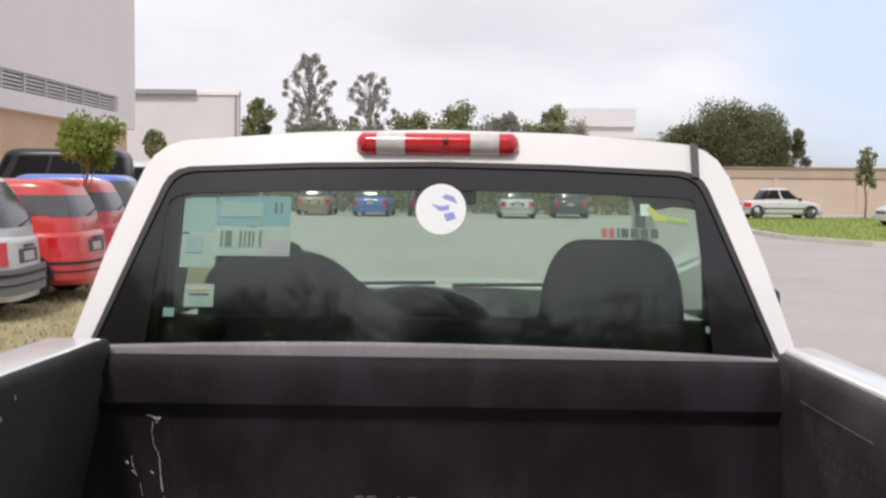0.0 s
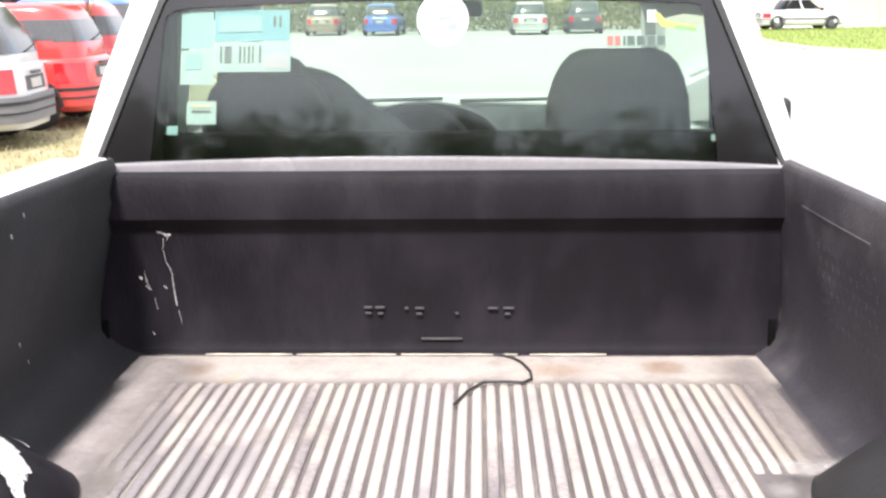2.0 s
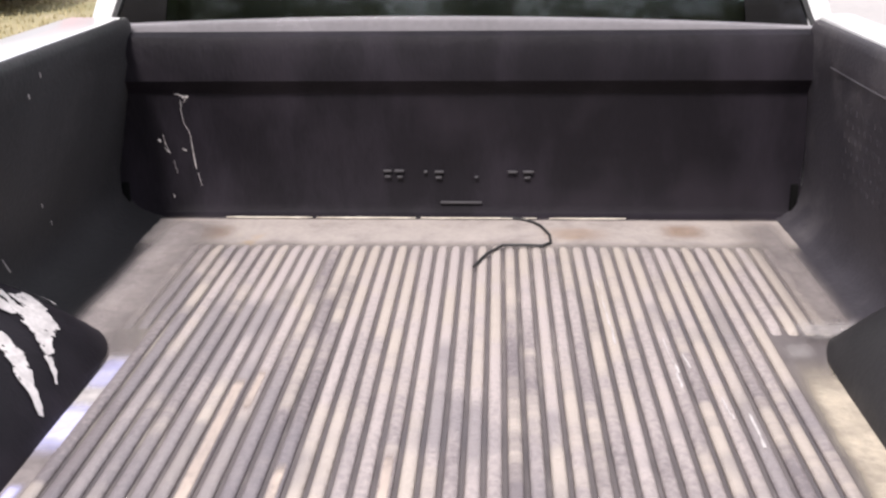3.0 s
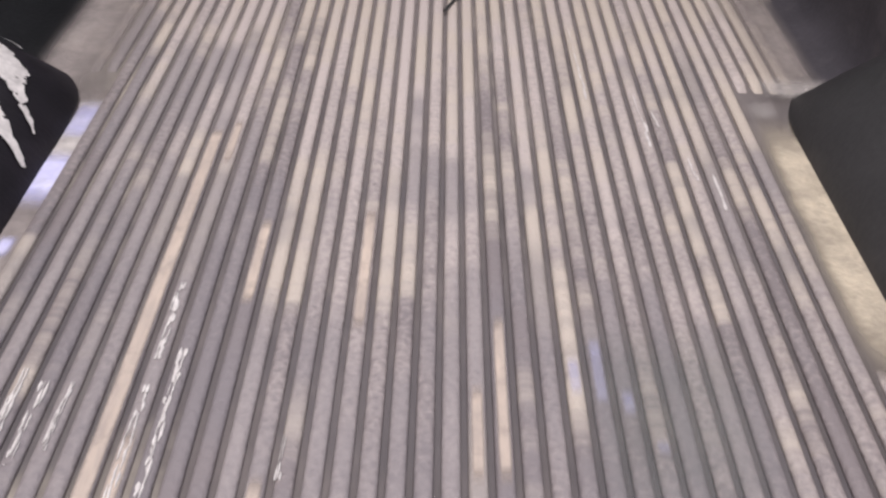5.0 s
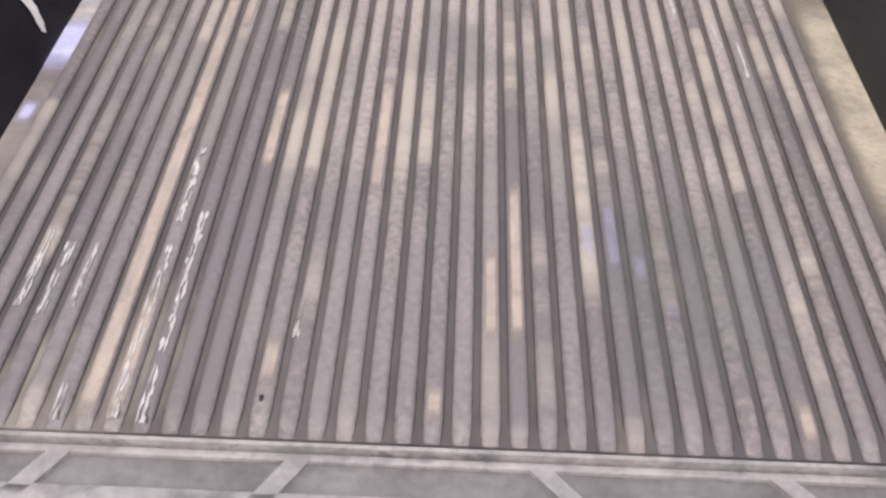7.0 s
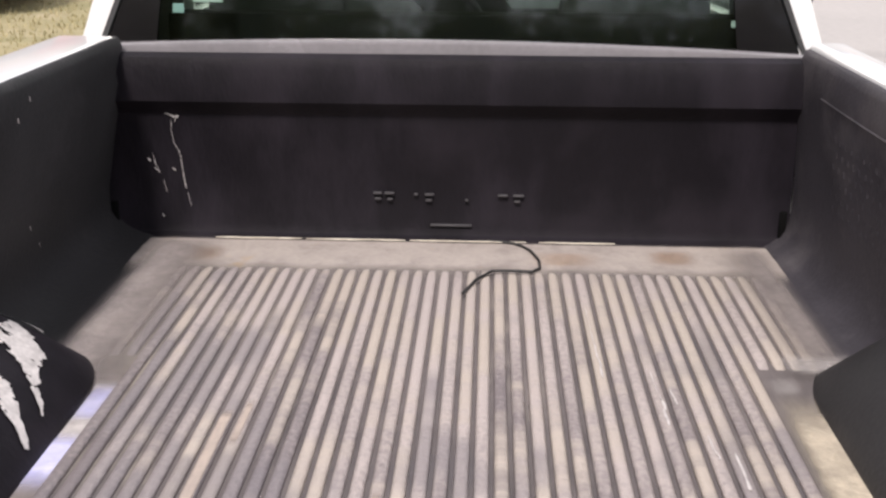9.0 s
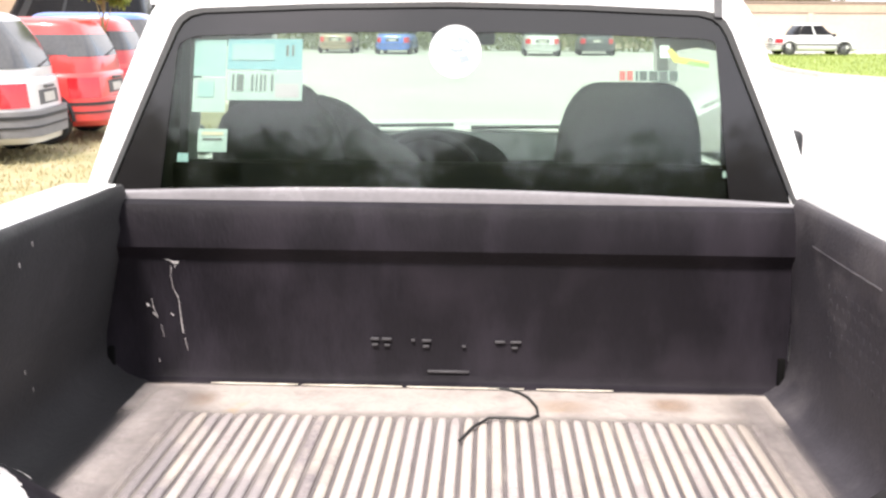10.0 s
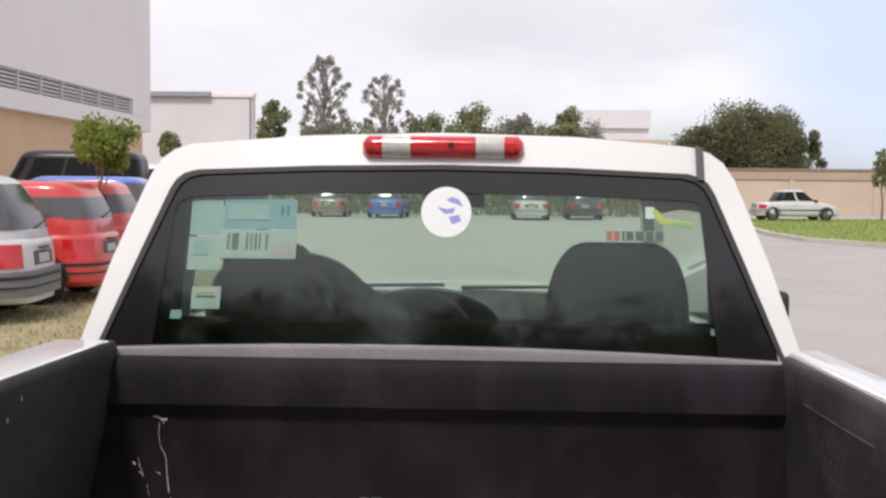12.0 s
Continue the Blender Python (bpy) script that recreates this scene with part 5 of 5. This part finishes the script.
def rib_mesh(length):
    prof = [(-0.0105, 0.0), (-0.0092, 0.0042), (-0.0076, 0.0066), (-0.0045, 0.0080), (0.0, 0.0084), (0.0045, 0.0080), (0.0076, 0.0066), (0.0092, 0.0042), (0.0105, 0.0)]
    rings = [[(x * k, y, z * k2) for x, z in prof] for y, k, k2 in ((0.0, 0.55, 0.02), (-0.022, 0.8, 0.45), (-0.06, 1, 1), (-length * 0.33, 1, 1), (-length * 0.66, 1, 1), (-length + 0.03, 1, 1), (-length, 0.8, 0.05))]
    bm = loft(rings)
    me = bpy.data.meshes.new("rib")
    bmesh.ops.recalc_face_normals(bm, faces=bm.faces)
    bm.to_mesh(me)
    bm.free()
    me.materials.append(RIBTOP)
    me.shade_smooth()
    return me


PITCH = 0.02727
long_rib, front_rib, back_rib = rib_mesh(1.450), rib_mesh(0.44), rib_mesh(0.320)
for k in range(-11, 35):
    x = -0.278 + PITCH * k
    if x < -0.475 or x > 0.562:
        runs = ((front_rib, -0.20), (back_rib, -1.33))
    else:
        runs = ((long_rib, -0.20),)
    for me, y in runs:
        r = new("rib", me)
        r.parent = floor_panel
        r.location = (x, y, 0.8015)

part("hinge_gap", slab(-0.755, 0.775, -1.6555, -1.6505, 0.775, 0.8005, 0.0015, 1), TAILSTRIP, liner)
# liner of the tailgate, with raised strips
gate = part("tailgate_liner", slab(-0.73, 0.76, -2.09, -1.656, 0.771, 0.786, 0.006, 2), TAILPLASTIC, liner, "grey scuffed tailgate liner with raised strips")
for y, w in ((-1.6625, 0.0045), (-1.711, 0.0095), (-1.84, 0.0095), (-1.97, 0.0095)):
    part("raised_strip", slab(-0.72, 0.75, y - w, y + w, 0.784, 0.7925, 0.003, 2), TAILSTRIP, gate)
for k in range(-4, 4):
    x0 = 0.149 + 0.222 * k
    s = -0.64 if x0 < 0.05 else 0.90
    x1 = max(-0.70, min(0.73, x0 + s * 0.42))
    run = (x1 - x0) / s
    part("raised_strip", panel([(x0 - 0.011, -1.664, 0.785), (x0 + 0.011, -1.664, 0.785), (x1 + 0.011, -1.664 - run, 0.785), (x1 - 0.011, -1.664 - run, 0.785)], -0.0075), TAILSTRIP, gate)


def streak(pts, width, mat, parent, normal, label="", wob=0.25, tip=0.35):
    """A thin streak of wear and painted edge gleam that follows a line on a surface with the given normal."""
    pts = [Vector(p) for p in pts]
    nrm = Vector(normal).normalized()
    bm = bmesh.new()
    lo, hi = [], []
    for i, p in enumerate(pts):
        d = (pts[min(i + 1, len(pts) - 1)] - pts[max(i - 1, 0)]).normalized()
        sd = d.cross(nrm) * width * 0.5 * (1.0 if 0 < i < len(pts) - 1 else tip) * random.uniform(1 - wob, 1 + wob)
        lo.append([bm.verts.new(p + sd + nrm * 0.0006), bm.verts.new(p - sd + nrm * 0.0006)])
        hi.append([bm.verts.new(p + sd * 0.7 + nrm * 0.0022), bm.verts.new(p - sd * 0.7 + nrm * 0.0022)])
    for i in range(len(pts) - 1):
        bm.faces.new((hi[i][0], hi[i][1], hi[i + 1][1], hi[i + 1][0]))
        bm.faces.new((lo[i][0], hi[i][0], hi[i + 1][0], lo[i + 1][0]))
        bm.faces.new((lo[i][1], lo[i + 1][1], hi[i + 1][1], hi[i][1]))
    return part("scuff_gleam_mark", bm, mat, parent, label, smooth=0)


def broken(pts, width, bm, normal, seed, gap=0.35, piece=0.018):
    """Adds a worn line broken into short flecks of uneven width."""
    rng = random.Random(seed)
    pts = [Vector(p) for p in pts]
    nrm = Vector(normal).normalized()
    for a, b in zip(pts, pts[1:]):
        run, u = (b - a).length, 0.0
        d = (b - a).normalized()
        sd = d.cross(nrm)
        while u < run:
            l = piece * rng.uniform(0.4, 1.8)
            if rng.random() > gap:
                w, off = width * rng.uniform(0.3, 1.0), sd * width * rng.uniform(-0.35, 0.35)
                rows = []
                for f, k in ((0.0, 0.15), (0.12, 0.7), (0.35, 1.0), (0.6, 0.8), (0.85, 0.6), (1.0, 0.1)):
                    p = a + d * min(run, u + l * f) + off + sd * w * rng.uniform(-0.15, 0.15)
                    side = sd * w * 0.5 * k * rng.uniform(0.7, 1.2)
                    rows.append([bm.verts.new(p - side + nrm * 0.0003), bm.verts.new(p - side * 0.5 + nrm * 0.0014), bm.verts.new(p + side * 0.5 + nrm * 0.0014), bm.verts.new(p + side + nrm * 0.0003)])
                for r0, r1 in zip(rows, rows[1:]):
                    for k in range(3):
                        bm.faces.new((r0[k], r0[k + 1], r1[k + 1], r1[k]))
            u += l * rng.uniform(0.7, 1.1)


def blot(pts, widths, parent, seed, hole=0.42):
    """A torn white scrape on the sloping face of the left wheel well, ragged at its edges and broken inside."""
    rng = random.Random(seed)
    bm = bmesh.new()
    n, m = 16 * (len(pts) - 1), 10
    rows = []
    for i in range(n + 1):
        u = i / n * (len(pts) - 1)
        k = min(int(u), len(pts) - 2)
        f = u - k
        y, z = (pts[k][q] + (pts[k + 1][q] - pts[k][q]) * f for q in (0, 1))
        w = widths[k] + (widths[k + 1] - widths[k]) * f
        d = Vector((pts[k + 1][0] - pts[k][0], pts[k + 1][1] - pts[k][1])).normalized()
        row = []
        for j in range(m + 1):
            e = (j / m - 0.5) * w * (1 + 0.5 * noise.noise((y * 90, z * 90, seed + (j > 5)))) + 0.004 * noise.noise((y * 40, z * 40, seed + 5))
            yy, zz = y - d.y * e, z + d.x * e
            row.append((well_x(-0.506, -0.755, yy, zz) + 0.0016, yy, zz + 0.0012))
        rows.append(row)
    verts = {}

    def vert(i, j):
        if (i, j) not in verts:
            verts[i, j] = bm.verts.new(rows[i][j])
        return verts[i, j]
    for i in range(n):
        for j in range(m):
            p = rows[i][j]
            edge = abs(j / (m - 1) - 0.5) * 2
            if noise.noise((p[1] * 120, p[2] * 120, seed * 3.1)) + 0.35 * noise.noise((p[1] * 300, p[2] * 300, seed)) > hole + 0.25 - 0.35 * edge ** 2:
                continue
            bm.faces.new((vert(i, j), vert(i + 1, j), vert(i + 1, j + 1), vert(i, j + 1)))
    return part("scuff_gleam_mark", bm, SCUFF, parent, smooth=0)


random.seed(11)
rib_flecks, wall_flecks = bmesh.new(), bmesh.new()
blot([(-0.915, 0.920), (-0.922, 0.908), (-0.938, 0.885), (-0.968, 0.862), (-0.997, 0.829)], [0.024, 0.030, 0.026, 0.020, 0.008], well_l, 1)
blot([(-0.757, 0.909), (-0.780, 0.905), (-0.807, 0.901), (-0.842, 0.892), (-0.871, 0.876)], [0.008, 0.030, 0.040, 0.036, 0.016], well_l, 2)
blot([(-0.870, 0.875), (-0.897, 0.858), (-0.925, 0.841)], [0.014, 0.010, 0.003], well_l, 3)
blot([(-0.797, 0.944), (-0.824, 0.932), (-0.850, 0.921)], [0.020, 0.030, 0.018], well_l, 4, 0.25)
blot([(-0.70, 0.905), (-0.715, 0.89), (-0.735, 0.882)], [0.004, 0.006, 0.002], well_l, 5)
for y0, z0, y1, z1 in ((-0.592, 0.908, -0.545, 0.845), (-0.476, 0.825, -0.470, 0.815)):
    streak([(-0.748, y0, z0), (-0.750, y1, z1)], 0.006, SCUFF, liner, (1, 0, 0))
for w, pts in ((0.0022, [(-0.593, 1.066), (-0.595, 1.04), (-0.590, 1.012), (-0.580, 0.993)]), (0.0040, [(-0.580, 0.998), (-0.577, 0.965), (-0.575, 0.932), (-0.569, 0.900), (-0.562, 0.870)]),
               (0.010, [(-0.652, 0.978), (-0.646, 0.972)]), (0.009, [(-0.640, 0.957), (-0.631, 0.948)]), (0.008, [(-0.600, 0.956), (-0.592, 0.949)]), (0.0030, [(-0.640, 0.99), (-0.636, 0.965), (-0.628, 0.945)]),
               (0.012, [(-0.611, 1.082), (-0.596, 1.079), (-0.576, 1.072)]), (0.009, [(-0.582, 1.074), (-0.586, 1.060)]), (0.006, [(-0.630, 0.850), (-0.627, 0.842)]), (0.0025, [(-0.620, 0.93), (-0.616, 0.90)])):
    broken([(x, 0.001, z) for x, z in pts], w * 0.78, wall_flecks, (0, -1, 0), int(w * 9000) + len(pts), 0.17, 0.013)
for w, pts in ((0.005, [(0.291, -0.36), (0.292, -0.52)]), (0.008, [(0.292, -0.52), (0.294, -0.60), (0.297, -0.70)]), (0.012, [(0.377, -0.675), (0.378, -0.77), (0.380, -0.850)]), (0.009, [(0.395, -0.735), (0.402, -0.785)]), (0.010, [(0.430, -0.877), (0.432, -0.942)]),
               (0.010, [(0.456, -0.925), (0.458, -1.018)]), (0.006, [(-0.093, -1.47), (-0.094, -1.53)]),
               (0.010, [(-0.2507, -1.22), (-0.2507, -1.36)]), (0.008, [(-0.2507, -1.40), (-0.2507, -1.64)]), (0.009, [(-0.2234, -1.34), (-0.2234, -1.645)]), (0.008, [(-0.3598, -1.40), (-0.3598, -1.52)]),
               (0.008, [(-0.387, -1.38), (-0.387, -1.50)]), (0.006, [(-0.332, -1.40), (-0.332, -1.50)]), (0.006, [(-0.305, -1.60), (-0.305, -1.645)])):
    lone = pts[0][0] > 0.25
    for k in (1,) if lone else range(3):
        broken([(x + 0.0024 * (k - 1), y, 0.8104) for x, y in pts], w * 0.56, rib_flecks, (0, 0, 1), int(abs(pts[0][0]) * 900) + 7 * k + int(w * 1e4), 0.10 if lone else 0.28, 0.045 if lone else 0.022)
for w, mt, pts in ((0.013, WORN, [(-0.278, -0.83), (-0.278, -1.1), (-0.278, -1.35), (-0.278, -1.645)]), (0.011, WORN, [(-0.2507, -1.46), (-0.2507, -1.645)]),
                   (0.010, WORN, [(0.1311, -1.26), (0.1311, -1.53)]), (0.010, WORN, [(0.1038, -1.38), (0.1038, -1.53)]), (0.011, WORN, [(0.0493, -1.58), (0.0493, -1.632)]), (0.011, WORN, [(0.4038, -1.58), (0.4038, -1.645)]),
                   (0.010, WORN, [(-0.2507, -0.80), (-0.2507, -0.94)]), (0.011, WORN, [(-0.0326, -1.04), (-0.0326, -1.30)]), (0.011, WORN, [(-0.1689, -1.07), (-0.1689, -1.26)]), (0.011, WORN, [(-0.1144, -1.52), (-0.1144, -1.60)])):
    xa, ends = pts[0][0], sorted((pts[0][1], pts[-1][1]))
    soft = min(0.035, 0.4 * (ends[1] - ends[0]))
    dust_glare_sheet(xa - w * 0.75, xa + w * 0.75, ends[0], ends[1], (0.004, 0.004, soft, soft), 0.8103, mt, "yellowed worn rib", 1.0)
# glare along the wheel well's scuffed foot, painted in as whitish and bluish film
dust_glare_sheet(-0.516, -0.466, -1.04, -0.740, (0.008, 0.016, 0.10, 0.03), 0.8066, SCUFFDUSTGLARE, "whitish glare painted on the scuffed edge by the wheel well", 0.8)
dust_glare_sheet(-0.514, -0.468, -0.875, -0.750, (0.012, 0.016, 0.03, 0.04), 0.8072, BLUEGLARESCUFF, "bluish glare painted on the scuffed edge by the wheel well", 0.7)
dust_glare_sheet(-0.516, -0.464, -1.07, -0.905, (0.008, 0.018, 0.07, 0.05), 0.8072, BLUEGLARESCUFF, "bluish glare painted on the scuffed edge by the wheel well")
dust_glare_sheet(-0.506, -0.480, -1.18, -1.125, (0.008, 0.010, 0.02, 0.02), 0.8072, BLUEGLARESCUFF, "bluish glare painted on the scuffed edge by the wheel well", 0.8)
part("scuffing", rib_flecks, SCUFF, floor_panel, "white scuff flecks on the ribs", smooth=0)["kind"] = "stuff"
for y, z in ((-0.468, 1.07), (-0.43, 0.95), (-0.467, 1.20), (-0.51, 1.17), (-0.38, 0.90)):
    xw = -0.755 + (z - 0.865) * 0.196
    broken([(xw + 0.0005, y, z), (xw + 0.0015, y - 0.004, z + 0.010)], 0.004, wall_flecks, (1, 0, -0.2), int(-y * 900), 0.0, 0.012)
broken([(0.662, -0.662, 0.826), (0.660, -0.676, 0.830)], 0.006, wall_flecks, (-0.7, 0.7, 0.2), 5, 0.0, 0.012)
part("scuffing", wall_flecks, SCUFF, liner, "white scratch flecks on the headboard", smooth=0)["kind"] = "stuff"
part("debris", slab(-0.1175, -0.1135, -1.613, -1.605, 0.8088, 0.8118, 0.0012, 1), RUBBER, floor_panel)
for x, y0, y1 in ((0.2129, -1.40, -1.33), (0.2402, -1.41, -1.30), (0.2675, -1.43, -1.38), (0.295, -1.485, -1.455)):
    dust_glare_sheet(x - 0.0075, x + 0.0075, y0, y1, (0.004, 0.004, 0.02, 0.02), 0.8106, BLUEGLARESCUFF, "bluish scuff on a rib", 0.30)
dust_glare_sheet(0.19, 0.44, -1.62, -1.25, (0.09, 0.09, 0.14, 0.12), 0.8108, GREENISH, "dried greenish-grey film over the ribs", 0.20)

# edge highlight at the headboard's foot, painted as broken cream streaks
line = random.Random(8)
x0 = -0.60
while x0 < 0.60:
    x1 = x0 + line.uniform(0.04, 0.26)
    if line.random() < (0.8 if x0 < 0.1 else 0.3):
        streak([(x0 + (x1 - x0) * k / 6, -0.035 + line.uniform(-0.001, 0.001), 0.8062) for k in range(7)], 0.0048, LINEGLEAM, liner, (0, -0.1, 0.99))
    x0 = x1 + line.uniform(0.004, 0.03)

# moulded maker's mark on the headboard, as plain bars
for x0, x1, z in ((-0.149, -0.130, 0.907), (-0.124, -0.102, 0.907), (-0.058, -0.050, 0.905), (-0.034, -0.014, 0.905), (0.128, 0.150, 0.905), (0.162, 0.186, 0.905),
                  (-0.146, -0.132, 0.894), (-0.118, -0.106, 0.893), (-0.032, -0.018, 0.892), (0.055, 0.063, 0.893), (0.165, 0.178, 0.892), (-0.022, 0.071, 0.834)):
    part("moulded_bar", slab(x0, x1, -0.008, 0.002, z - 0.0022, z + 0.0022, 0.001, 1), MARKGREY, liner)
for s, x in ((-1, -0.748), (1, 0.768)):
    part("corner_gap", slab(x - s * 0.012 - 0.008, x - s * 0.012 + 0.008, -0.012, -0.002, 0.815, 0.880, 0.003, 2), DEEPBLACK, liner)

# loose cable on the bed floor
cable = tagged(part("cable", tube([(0.112, -0.032, 0.8078), (0.140, -0.034, 0.8075), (0.165, -0.044, 0.8075), (0.184, -0.062, 0.8075), (0.200, -0.09, 0.808), (0.216, -0.15, 0.808), (0.216, -0.20, 0.809), (0.198, -0.225, 0.810), (0.160, -0.228, 0.8125), (0.117, -0.233, 0.8135),
                                   (0.085, -0.285, 0.8135), (0.061, -0.358, 0.8135)], 0.0030, 8), RUBBER), "short black cable lying on the ribbed liner floor", "cable")
cable.matrix_basis = RAKE
